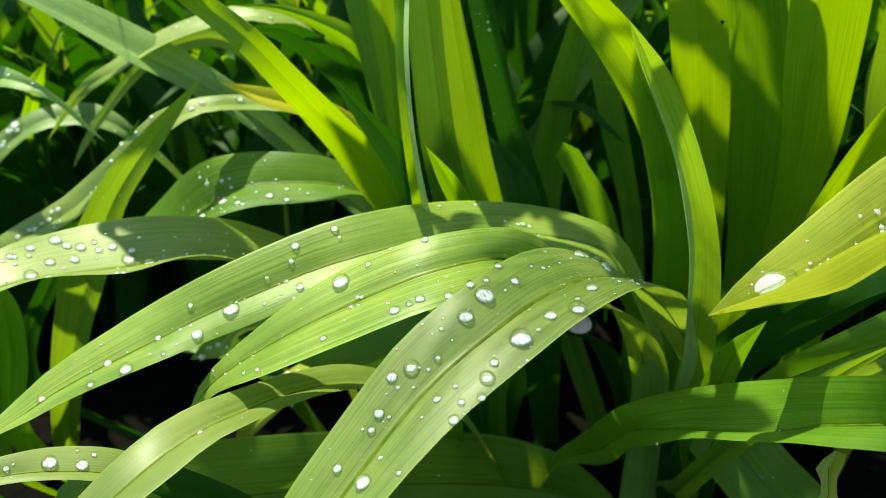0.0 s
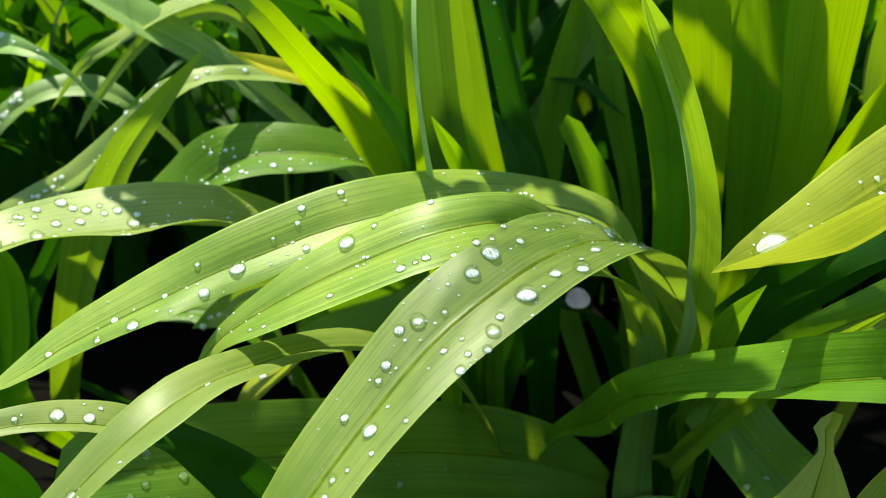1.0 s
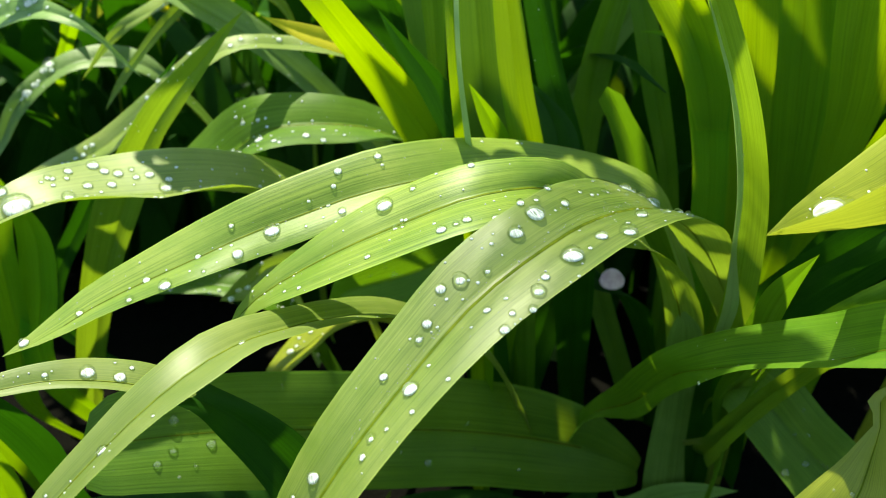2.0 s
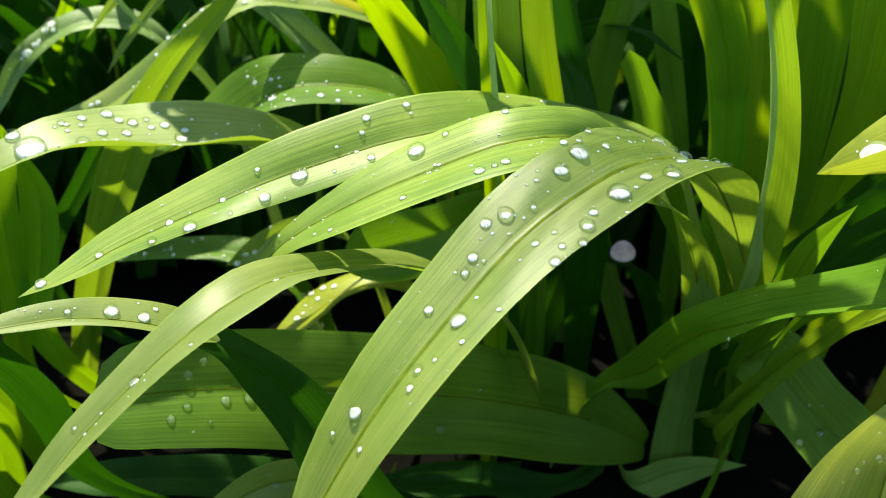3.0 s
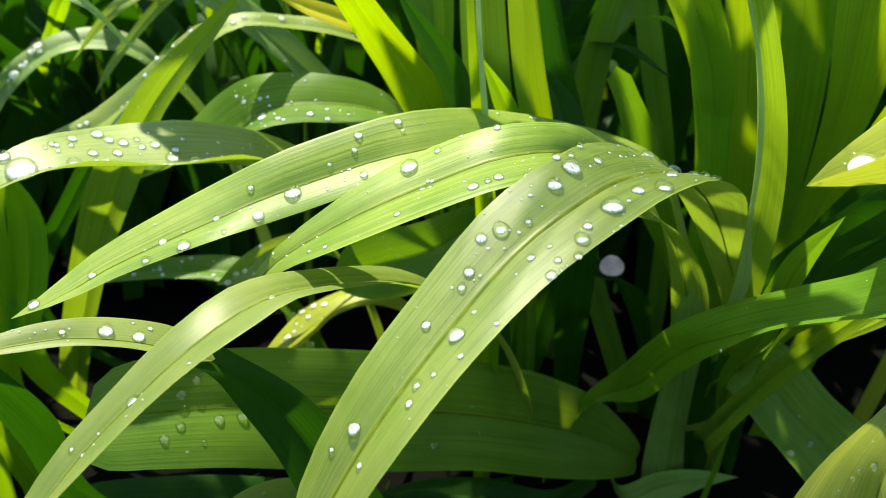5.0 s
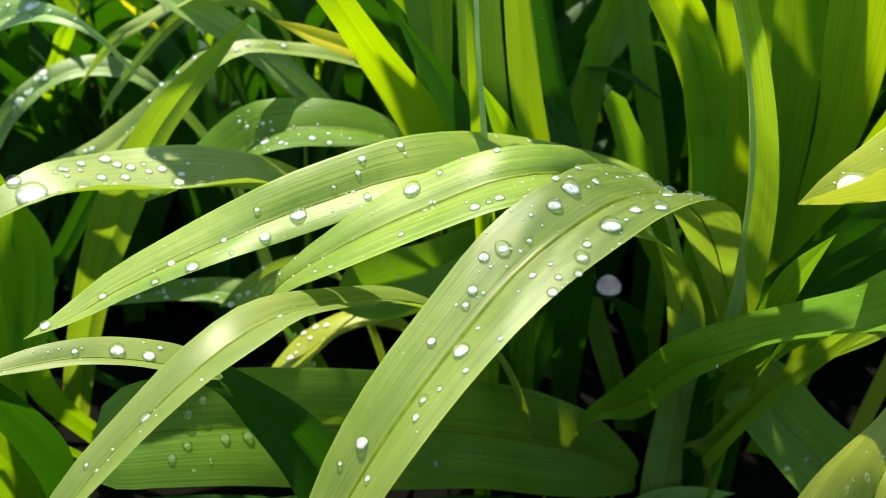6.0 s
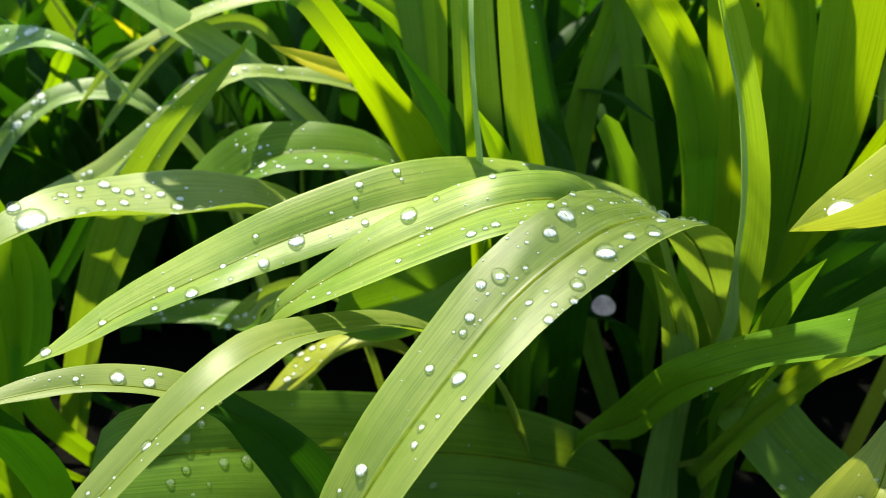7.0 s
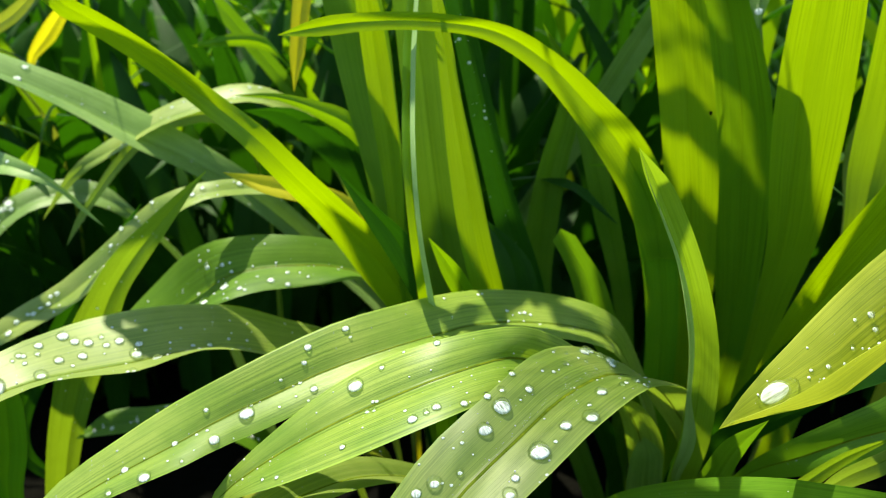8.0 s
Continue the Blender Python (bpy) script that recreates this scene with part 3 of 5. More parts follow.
leaf("L3y", "l", "gold", 0.5, 0.22, [
    (-15, 420, 20, 1.1, 0, -3.8),
    (-20, 410, 120, 1.7, 0, -5.8),
    (-49.8, 384, 212.9, 1, -3, -4.2),
    (-67.7, 376, 220.3, 0.6, -3.4, -4),
    (-81.6, 372, 225, 0.5, -2.6, -3.2),
    (-97, 370, 231, 0, 0, 0),
], label="golden yellow leaf tip", name="leaf_tip")
leaf("L4", "l", "glaucous", 0.6, 0.22, [
    (-20, 480, 0, -1.3, -7.3, -2.9),
    (-30, 480, 100, -1.7, -9.2, -3.7),
    (-77.3, 471, 158.8, -1, -3, -8),
    (-108.3, 462.5, 192, -1, -4.5, -7.6),
    (-135, 454.5, 214.4, -0.5, -8, -6.8),
    (-160.7, 447.5, 232, 0.2, -12.5, -6.3),
    (-184.7, 440, 249, 0.9, -12, -4.9),
    (-208, 433.5, 263.2, 1.6, -11.5, -3.4),
    (-227.6, 426.5, 274.2, 2.3, -11.5, -2.8),
    (-250.5, 420, 284.8, -2.1, 0, -3.3),
    (-270.7, 410, 292.4, 0, 0, 0),
])
leaf("L5", "l", "dewy", 0.5, 0.22, [
    (0, 470, 0, -6.3, 0, -3.1),
    (-52.3, 480, 188.8, -5, 0, -2.5),
    (-67.1, 476.5, 216.3, -1.4, -8.5, -2),
    (-84.2, 471, 237.6, -1.3, -11, -1),
    (-103.8, 465, 246.1, 2.5, -13, -2.1),
    (-128.7, 460, 242.6, 4.4, -12, -1.9),
    (-152.3, 455, 234.5, 4.3, -10, -1.7),
    (-173.3, 447.5, 222.6, 6.3, -7.5, -0.3),
    (-193.9, 445, 209.5, 1.9, 0, -2.4),
    (-215.3, 440, 183.7, 0, 0, 0),
], label="pale waxy leaf beaded with dew")
leaf("L6", "l", "lit", 0.5, 0.22, [
    (0, 420, 0, 2.8, 0, -6.4),
    (-10, 420, 120, 3.2, 0, -7.3),
    (-35.2, 415, 219.3, 1.9, 0, -4.4),
    (-43.4, 410, 240.6, 0.3, 0, -6.9),
    (-59, 405, 250.8, -0.3, 0, -4),
    (-75.5, 400, 257.6, 0.5, 0, -2),
    (-96.3, 395, 259.9, 0, 0, 0),
])
leaf("L7", "l", "dark", 0.5, 0.22, [
    (0, 450, 0, 6, 0, -0.1),
    (-33.4, 440, 185.1, 4.5, 0, 0),
    (-41.5, 435, 213.3, 3.7, 0, 1.5),
    (-49.9, 430, 235.6, 2.2, 0, 1.4),
    (-54.3, 430, 245.7, 0, 0, 0),
])
leaf("L8", "l", "glaucous", 0.5, 0.22, [
    (-330, 420, 0, 1.9, -4.7, -3.2),
    (-320, 420, 150, 2.3, -5.4, -3.8),
    (-267.3, 420, 210.7, 4.1, -10, -7),
    (-238.2, 410, 223.3, 3.9, -10, -6.3),
    (-219.1, 405, 226.9, 2.5, -7, -4.2),
    (-199.5, 396.5, 225.5, 1.1, -3.5, -3.2),
    (-183.7, 395, 217.4, -0.2, 0, -2),
    (-171.9, 393, 206.4, -0.1, 0, -1.7),
    (-161.6, 390, 198.2, 0, 0, 0),
])
leaf("L9", "l", "glaucous", 0.5, 0.22, [
    (-100, 470, 0, -2.9, 0, -5.2),
    (-178.2, 470, 175.5, -1.8, 0, -3.3),
    (-194.7, 467.5, 189, 1.3, -7.5, -4.2),
    (-210.7, 462.5, 192.7, 2.3, -7.5, -4.5),
    (-228.1, 452.5, 190.3, 3.4, -7.5, -4),
    (-242.9, 445, 180.4, 4, -5, -4.3),
    (-252.8, 435, 168.2, 2.3, 0, -5.3),
    (-260, 430, 152.9, 2.6, 0, -3),
    (-266.5, 420, 136.7, 0, 0, 0),
])
leaf("L10", "l", "fresh", 0.5, 0.22, [
    (-100, 500, 0, 2.6, 0, -5.4),
    (-145.8, 485, 227.7, 1.9, 0, -3.9),
    (-163.1, 475, 222.3, 2.8, 0, -2.6),
    (-178.4, 468, 208.8, 2.9, 0, -1.6),
    (-191.5, 460, 192.5, 2.2, 0, -1.1),
    (-201.9, 455, 178.1, 1.7, 0, -1),
    (-209.6, 450, 164.4, 0, 0, 0),
])
leaf("L11", "l", "dark", 0.5, 0.22, [
    (-80, 290, 0, -7.4, 0, -3.1),
    (-163.4, 270, 47.3, -7.2, 0, -3),
    (-167.1, 260, 79.1, -7.3, 0, -6.6),
    (-172.8, 250, 101, -6.9, 0, -5),
    (-178.3, 240, 116.4, -6.7, 0, -5.3),
    (-184.3, 230, 133, -4.3, 0, -3.3),
    (-191.5, 220, 145, 0, 0, 0),
])
leaf("L12", "l", "lit", 0.5, 0.22, [
    (-200, 370, 0, 6.9, 0, -1.3),
    (-227.6, 360, 28.5, 7, 0, -1.4),
    (-223.9, 350, 82.8, 7.9, 0, 3.3),
    (-219.3, 340, 127.2, 9.3, 0, 3.1),
    (-218, 335, 164.4, 10, 0, 1.6),
    (-233.4, 330, 188.6, 0, 0, 0),
])
leaf("L13", "l", "lit", 0.5, 0.22, [
    (-180, 370, 0, 6.9, 0, 1.4),
    (-214.6, 350, 67.3, 8, 0, 1.6),
    (-208.2, 350, 105.1, 9.2, 0, -0.1),
    (-206.4, 350, 132.9, 7.9, 0, -0.1),
    (-213.6, 345, 162.2, 0, 0, 0),
])
leaf("L14", "l", "dark", 0.5, 0.22, [
    (-170, 420, 0, 7, 0, -0.1),
    (-242.4, 420, 50.3, 6.5, 0, 0),
    (-209.5, 410, 121.2, 6, 0, -0.1),
    (-173.8, 400, 171, 5.7, 0, -0.1),
    (-142.5, 390, 210, 0, 0, 0),
])
leaf("N", "c", "upright", 0.5, 0.12, [
    (85, 372, 0, -0.4, -0.6, -4.9),
    (84, 361, 9.3, -0.6, -1, -7.8),
    (62.3, 350, 26.8, 1.4, -5, -19.2),
    (39, 342.5, 37, 1.4, -7.5, -22.8),
    (-2.1, 320, 56.7, 1.3, -10, -22.1),
    (-38.2, 300, 69.3, 1.4, -10, -23),
    (-71.7, 277.5, 83.4, 1.9, -12.5, -19.8),
    (-97.2, 258.5, 94.3, 2.7, -13.5, -16.8),
    (-119.3, 247.5, 97.7, 2, -12.5, -15.1),
    (-132.4, 242, 97.7, 1.5, -10, -13.7),
    (-138.8, 241.5, 95.1, 0.9, -6.5, -9.7),
    (-142.5, 243, 91.5, 0, 0, 0),
])
leaf("Pp", "c", "dewy", 0.5, 0.22, [
    (-40, 340, 0, 0, 0, -6),
    (-50.3, 285, 18.8, 0, 0, -5.9),
    (-60.6, 275, 39, 2.2, 0, -9.9),
    (-71.2, 265, 48.7, 3.1, 0, -10.9),
    (-86.3, 258, 48.6, 1.8, 0, -10.5),
    (-101.3, 255, 40.5, 1.8, 0, -6.6),
    (-110.8, 250, 39.9, 0, 0, 0),
], label="pale waxy leaf beaded with dew")
leaf("Q", "r", "yellow", 0.5, 0.3, [
    (150, 195, 0, 5.9, -0.6, -0.7),
    (101.1, 168.6, 129.9, 22.2, -2.2, -2.6),
    (103.7, 175.1, 139.1, 16.6, -1.7, 0.1),
    (109.2, 182.9, 143.3, 11.8, -0.9, -0.7),
    (113, 189.9, 146.5, 7.8, 0, 0.1),
    (115.9, 195.1, 149.7, 4.4, 0, -0.4),
    (117.9, 200.3, 152.6, 1.5, 0, 0.1),
    (118.7, 204.7, 154.6, 4, 0.9, 0.2),
    (121.7, 209, 155.9, 4, 0.9, 0.2),
    (124, 214.2, 154.8, 0, 0, 0),
])
leaf("Q2", "r", "olive", 0.5, 0.3, [
    (165, 185, 0, 5.5, -2, -1.4),
    (135.3, 195, 111.7, 14, -5, -3.5),
    (138.5, 197.5, 122.6, 12.2, -2.5, -3.7),
    (151, 210, 130.8, 11.5, 0, -4.3),
    (166.6, 220, 142.8, 6.2, 0, -4),
    (183.3, 230, 158.1, 0, 0, 0),
])
leaf("T", "r", "upright", 0.5, 0.22, [
    (103.5, 378, -16.2, 5.3, 0, -6.2),
    (111, 366, 10.1, 4.7, 0, -6.7),
    (110.9, 340, 38.4, 4.1, 0, -6),
    (109.4, 297, 84.9, 3.1, 0, -5.1),
    (120.5, 277, 117.8, 2.7, 0, -4.1),
    (128.4, 262, 139.1, 2.6, 0, -3),
    (141.9, 260, 153.5, 1.7, 0, -2.4),
    (151.1, 240, 179, 0, 0, 0),
])
leaf("Y", "r", "upright", 0.5, 0.25, [
    (125, 375, 0, -4, -0.8, -2.9),
    (125.1, 332.5, 79.9, -13.3, -2.5, -9.6),
    (140.5, 317.5, 65.7, -13.7, -2.5, -8.8),
    (150.9, 302.5, 58.4, -12.9, -2.5, -10.8),
    (163.2, 287.5, 47, -13.1, -2.5, -10.7),
    (190.6, 270, 40, 0, 0, 0),
])
leaf("Z", "r", "sheath", 0.5, 0.22, [
    (70, 370, 0, 1.9, -1.8, -5.4),
    (77.2, 352.5, -9.7, 2.6, -2.5, -7.4),
    (94.7, 348.5, 1.6, 2.3, -3.5, -6.7),
    (112, 346.5, 9.6, 1.2, -3.5, -2.7),
    (130, 345, 12.6, 0, 0, 0),
], label="pale grey-green leaf base", name="leaf_sheath")
leaf("n2", "c", "yellow", 0.5, 0.22, [
    (-20, 370, 0, 1.3, -4.8, 0),
    (-38.9, 375, 84.1, 2.7, -10, 0.1),
    (-55.7, 372, 88.9, 3.2, -12, 1),
    (-70.2, 369, 85, 3, -13, 0.8),
    (-83, 364, 76.8, 6.7, -12, 1.6),
    (-93.2, 356, 67.5, 8, -6, 3),
    (-109.3, 360, 41.3, 0, 0, 0),
], label="yellowing green leaf")
leaf("n3", "c", "mid", 0.5, 0.22, [
    (30, 380, 0, 4, 0, -5.8),
    (-0.7, 365, 131.5, 5.8, 0, -8.4),
    (-24.4, 357, 119.2, 5.7, 0, -14.2),
    (-45.1, 350, 114.1, 5.4, 0, -15.5),
    (-59.2, 345, 111.6, 3.9, 0, -11.2),
    (-68, 342, 107, 0, 0, 0),
])
leaf("n5", "c", "dewy", 0.5, 0.22, [
    (-30, 390, 0, 2.3, 0, -4.4),
    (-88.8, 375, 113.5, 2.7, 0, -5.1),
    (-103.7, 372, 109.2, 1.2, 0, -4.7),
    (-112.8, 368, 101.2, 2.5, 0, -5.9),
    (-126.3, 365, 94.5, 0, 0, 0),
], label="pale waxy leaf beaded with dew")
leaf("n6", "l", "mid", 0.5, 0.22, [
    (-60, 410, 0, 1, -4.6, -1.6),
    (-123.8, 390, 91.5, 2.1, -10, -3.6),
    (-152.2, 387.5, 92.8, 1.9, -7.5, -2.7),
    (-177.6, 385, 90.5, 1.4, -5, -3),
    (-190.7, 380, 85.4, 0, 0, 0),
])
leaf("X1", "r", "glaucous", 0.5, 0.22, [
    (50, 480, 0, 6.6, 0, -2.4),
    (31.9, 475, 148.9, 5, 0, -1.8),
    (53.7, 465, 190.1, 5.5, 0, -1.7),
    (76.3, 455, 229.3, 6.1, 0, -3.1),
    (93.2, 445, 263.6, 5.9, 0, -2.9),
    (104.7, 435, 288.4, 4.4, 0, -4),
    (115.2, 420, 326.4, 0, 0, 0),
])
leaf("X2", "r", "mid", 0.5, 0.22, [
    (90, 420, 0, 6, 0, -0.1),
    (50.5, 442, 143.8, 7.8, 0, -0.1),
    (53, 440, 184.2, 8.3, 0, -0.1),
    (57.1, 438, 212.9, 7.3, 0, -0.1),
    (63, 435, 240.3, 5.7, 0, -0.1),
    (62.8, 430, 266.7, 0, 0, 0),
])
leaf("X3", "r", "mid", 0.5, 0.22, [
    (100, 430, 0, 6, 0, -0.1),
    (94, 430, 148.8, 5.3, 0, -0.1),
    (84.3, 430, 187.5, 6.6, 0, -0.1),
    (76.4, 430, 219.5, 5.9, 0, 1.4),
    (67.6, 430, 250, 5.6, 0, -0.1),
    (47.5, 420, 287.2, 0, 0, 0),
])
leaf("X7", "r", "sheath", 0.5, 0.22, [
    (170, 450, 0, 5.9, 0, 1.1),
    (165, 450, 200, 7.9, 0, 1.4),
    (135, 410, 337.1, 6, 0, 1.1),
    (135.5, 385, 314.4, 7.6, 0, -0.1),
    (132.8, 375, 301.8, 4.3, 0, -0.1),
    (131.9, 370, 290.5, 0, 0, 0),
], label="pale grey-green leaf base")
leaf("X8", "l", "gold", 0.5, 0.22, [
    (-50, 1000, 0, 6, 0, -0.1),
    (-80, 900, 300, 7, 0, -0.1),
    (-63.6, 455, 326.9, 5.5, 0, -0.1),
    (-69.2, 448, 295.6, 4.5, 0, -0.1),
    (-72.5, 443, 271.5, 4, 0, 0),
    (-73.8, 441, 260.6, 2.8, 0, 0),
    (-75.2, 440, 250.8, 0, 0, 0),
], label="yellowing green leaf")
leaf("X9", "l", "lit", 0.5, 0.22, [
    (-270, 620, 0, 5.9, 0, -1.1),
    (-293.5, 560, 126.7, 5.6, 0, -1.1),
    (-245.3, 490, 192.7, 4.1, 0, -0.9),
    (-226.8, 468, 213.7, 3.2, 0, -0.4),
    (-221.7, 467, 220, 0, 0, 0),
])
leaf("X11", "r", "dark", 0.5, 0.22, [
    (100, 415, 0, 5.7, 0, -1.8),
    (90.6, 410, 53.6, 4.8, 0, -1.6),
    (68.5, 398.5, 96.1, 8.9, -3.5, -5.7),
    (52.3, 397.5, 102, 5.5, -2.5, -7.5),
    (32.5, 400, 104.2, 0, 0, 0),
])
leaf("Bs", "c", "sheath", 0.5, -0.3, [
    (101, 366, -30.1, 12.1, 0, 0.5),
    (98.8, 361, 8.9, 11.9, 0, 0.5),
    (97.7, 357, 31.7, 10.7, 0, 0.4),
    (96, 349, 62.9, 8.9, 0, 1.1),
    (93.5, 341, 90.5, 8.1, 0, 0.3),
    (92, 336, 107.8, 5.6, 0, 0.2),
    (89.2, 334, 116.5, 0, 0, 0),
], label="pale grey-green leaf base", name="leaf_sheath")
leaf("Xa", "l", "dark", 0.5, 0.22, [
    (-20, 660, 0, 6.7, 0, 2.1),
    (-147, 600, 208.8, 6, 0, 1.9),
    (-165.7, 585, 253.3, 5.2, 0, 1.4),
    (-177.7, 575, 283.4, 4.7, 0, 1.3),
    (-192, 560, 317, 0, 0, 0),
])
leaf("Xb", "l", "mid", 0.5, 0.22, [
    (0, 600, 0, 6.1, 0, 3.5),
    (-90.7, 550, 220.6, 4.7, 0, 2.7),
    (-113.9, 540, 257, 4.7, 0, 2.3),
    (-135.8, 530, 288.4, 4.2, 0, 2.2),
    (-154, 520, 309.8, 0, 0, 0),
])
leaf("Xc", "l", "lit", 0.5, 0.22, [
    (-30, 580, 0, 2.9, 0, -4.1),
    (-94.6, 530, 249.3, 1.8, 0, -2.6),
    (-103.5, 525, 261.4, 1, 0, -4.3),
    (-119.3, 520, 265.4, 0.3, 0, -3.9),
    (-134.6, 515, 264.1, 0.6, 0, -2.3),
    (-144.6, 510, 263.4, 0, 0, 0),
])
leaf("Xd", "l", "gold", 0.5, 0.22, [
    (-200, 600, 0, 4.7, 0, -1.8),
    (-220, 580, 200, 6.5, 0, -2.5),
    (-256.8, 550, 249.2, 2.3, 0, -0.9),
    (-242.5, 545, 264.2, 5.2, 0, -2.1),
    (-230.6, 540, 277.2, 4.5, 0, -1.7),
    (-213.6, 530, 292.5, 1.4, 0, -1.6),
    (-199.3, 520, 307.3, 0, 0, 0),
], label="yellowing green leaf")
leaf("Xe", "l", "yellow", 0.5, 0.22, [
    (-260, 580, 0, 3.1, 0, -3.9),
    (-260, 570, 200, 3.8, 0, -4.7),
    (-279.9, 550, 265.9, 2.8, 0, -3.5),
    (-259.5, 540, 277.5, 2.4, 0, -3.7),
    (-243.2, 530, 288, 2.2, 0, -2.6),
    (-225.5, 520, 304.6, 0, 0, 0),
], label="yellowing green leaf")
leaf("Xf", "l", "dark", 0.5, 0.22, [
    (0, 450, 0, 6.4, -2, 4.4),
    (-5, 450, 100, 8.7, -2.8, 6.1),
    (-36.3, 442.5, 195.3, 7.9, -2.5, 5.5),
    (-59.2, 436, 225.2, 6.6, -4, 5.5),
    (-81.7, 431.5, 242, 5.2, -3.5, 4.4),
    (-99.5, 430, 244.5, 0, 0, 0),
])
# Strip laid along the left edge of V as its pale folded flank
leaf("Vf", "r", "pale", 0.5, 0.1, [
    (121.7, 370, 9.2, 0.7, 0, 0.1),
    (116.5, 360, 39, 0.8, 0, 0.1),
    (109.4, 344, 76.3, 0.8, 0, 0.1),
    (100.5, 314.5, 108.6, 1.7, -1.8, 1.3),
    (100, 299.7, 136.7, 2.7, -0.6, 0.3),
    (95.5, 290.7, 163, 0.7, -1, 0.2),
    (92.5, 282.6, 187.3, 0.8, -0.8, 0.2),
    (87.4, 273.9, 208.2, 0.9, -0.8, 0.4),
    (80.4, 265.2, 229.2, 0.6, -0.5, 0.2),
    (71.3, 256.5, 249.5, 0.3, -0.3, 0.1),
    (63.2, 246.7, 266.5, 0.1, -0.1, 0),
    (59.5, 240.3, 276, 0, 0, 0),
], label="pale waxy leaf beaded with dew")
leaf("K1", "l", "lit", 0.5, 0.22, [
    (-130, 300, 0, -7.4, 0, -3),
    (-209.2, 300, 4.3, -9.6, 0, -3.8),
    (-210.2, 290, 39.9, -10.5, 0, -5),
    (-213.6, 280, 67, -9.1, 0, -5.9),
    (-218, 270, 93.2, 0, 0, 0),
])
leaf("K2", "l", "lit", 0.5, 0.22, [
    (-110, 345, 0, -7.4, 0, -3),
    (-199.9, 330, -25.2, -10.4, 0, -4.2),
    (-205.1, 325, 9.7, -9.5, 0, -5.5),
    (-215.9, 320, 35.7, -8.8, 0, -6.7),
    (-228.9, 315, 60, -7.6, 0, -7.7),
    (-235.9, 310, 83.3, 0, 0, 0),
])
leaf("K3", "c", "dark", 0.5, 0.22, [
    (20, 345, 0, -1.5, -3.7, -4.5),
    (-57.3, 320, 3.1, -2, -5, -5.9),
    (-95.2, 307.5, 15.9, 0.2, -7.5, -6.4),
    (-136.3, 297.5, 22.6, 2.1, -7.5, -5),
    (-169.5, 290, 23.3, 2.8, -5, -4.2),
    (-190.6, 285, 23.3, 0, 0, 0),
])
leaf("K4", "c", "dark", 0.5, 0.22, [
    (65, 360, 0, -1, -4, -4.4),
    (41.1, 340, -4.4, -1.3, -5, -5.5),
    (3.1, 327.5, 8.6, 0.2, -7.5, -4.3),
    (-28.3, 317.5, 12.7, 0.6, -7.5, -3),
    (-48.9, 315, 13.8, 0, 0, 0),
])


# ---- midribs ----
def midrib_material():
    mat, nodes, links = graph("midrib")
    out = nodes.new("ShaderNodeOutputMaterial")
    place = nodes.new("ShaderNodeTexCoord")
    flow = node(nodes, "ShaderNodeTexNoise", Scale=240.0, Detail=3.0)
    links.new(place.outputs["Object"], flow.inputs["Vector"])
    tone = ramp(nodes, (0.3, (0.07, 0.11, 0.001)), (0.7, (0.15, 0.19, 0.003)))
    links.new(flow.outputs[0], tone.inputs[0])
    skin = node(nodes, "ShaderNodeBsdfPrincipled", Roughness=0.75)
    skin.inputs["Specular IOR Level"].default_value = 0.15
    links.new(tone.outputs[0], skin.inputs["Base Color"])
    links.new(skin.outputs[0], out.inputs[0])
    return mat


RIB = midrib_material()


def midrib(key, crease, half=0.32, ends=(0.2, 0.97)):
    """The fine keel line of a leaf: a slim raised cord along its crease, tapering to the tip; half its width in millimetres."""
    g = SHEETS[key]
    col = int(np.searchsorted(np.linspace(0, 1, g.shape[1] - 1), crease))
    a, b = int(ends[0] * (g.shape[0] - 1)), int(ends[1] * (g.shape[0] - 1))
    base = np.array(BLADES[key].parent.location)
    verts, faces = [], []
    for n, i in enumerate(range(a, b + 1)):
        across = g[i, col + 1] - g[i, col - 1]
        width = np.linalg.norm(across)
        across = across / max(width, 1e-9)
        ahead = g[min(i + 1, g.shape[0] - 1), col] - g[i - 1, col]
        up = np.cross(ahead, across)
        up /= max(np.linalg.norm(up), 1e-12)
        if up @ np.array([0, -0.55, 1.0]) < 0:
            up = -up
        w = min(half * (1.05 - 0.6 * n / (b - a)) / 1000, 0.2 * width)
        mid = g[i, col] - base
        verts += [tuple(mid - across * w + up * (0.5 * w + 0.00008)), tuple(mid + up * (0.5 * w + 0.00014)), tuple(mid + across * w + up * (0.5 * w + 0.00008))]
    for n in range(b - a):
        faces += [(n * 3 + j, n * 3 + j + 1, n * 3 + j + 4, n * 3 + j + 3) for j in range(2)]
    rib = link_mesh("midrib", verts, faces, RIB)
    rib.parent = BLADES[key]


RIBS = (("A", 0.58), ("B", 0.4), ("C", 0.52), ("D", 0.41), ("E", 0.65), ("F", 0.62), ("G", 0.5), ("H", 0.65), ("R", 0.5), ("N", 0.5), ("J", 0.5), ("Q", 0.5))
for key, crease in RIBS:
    midrib(key, crease, 0.72 if key in ("B", "C") else 0.45)


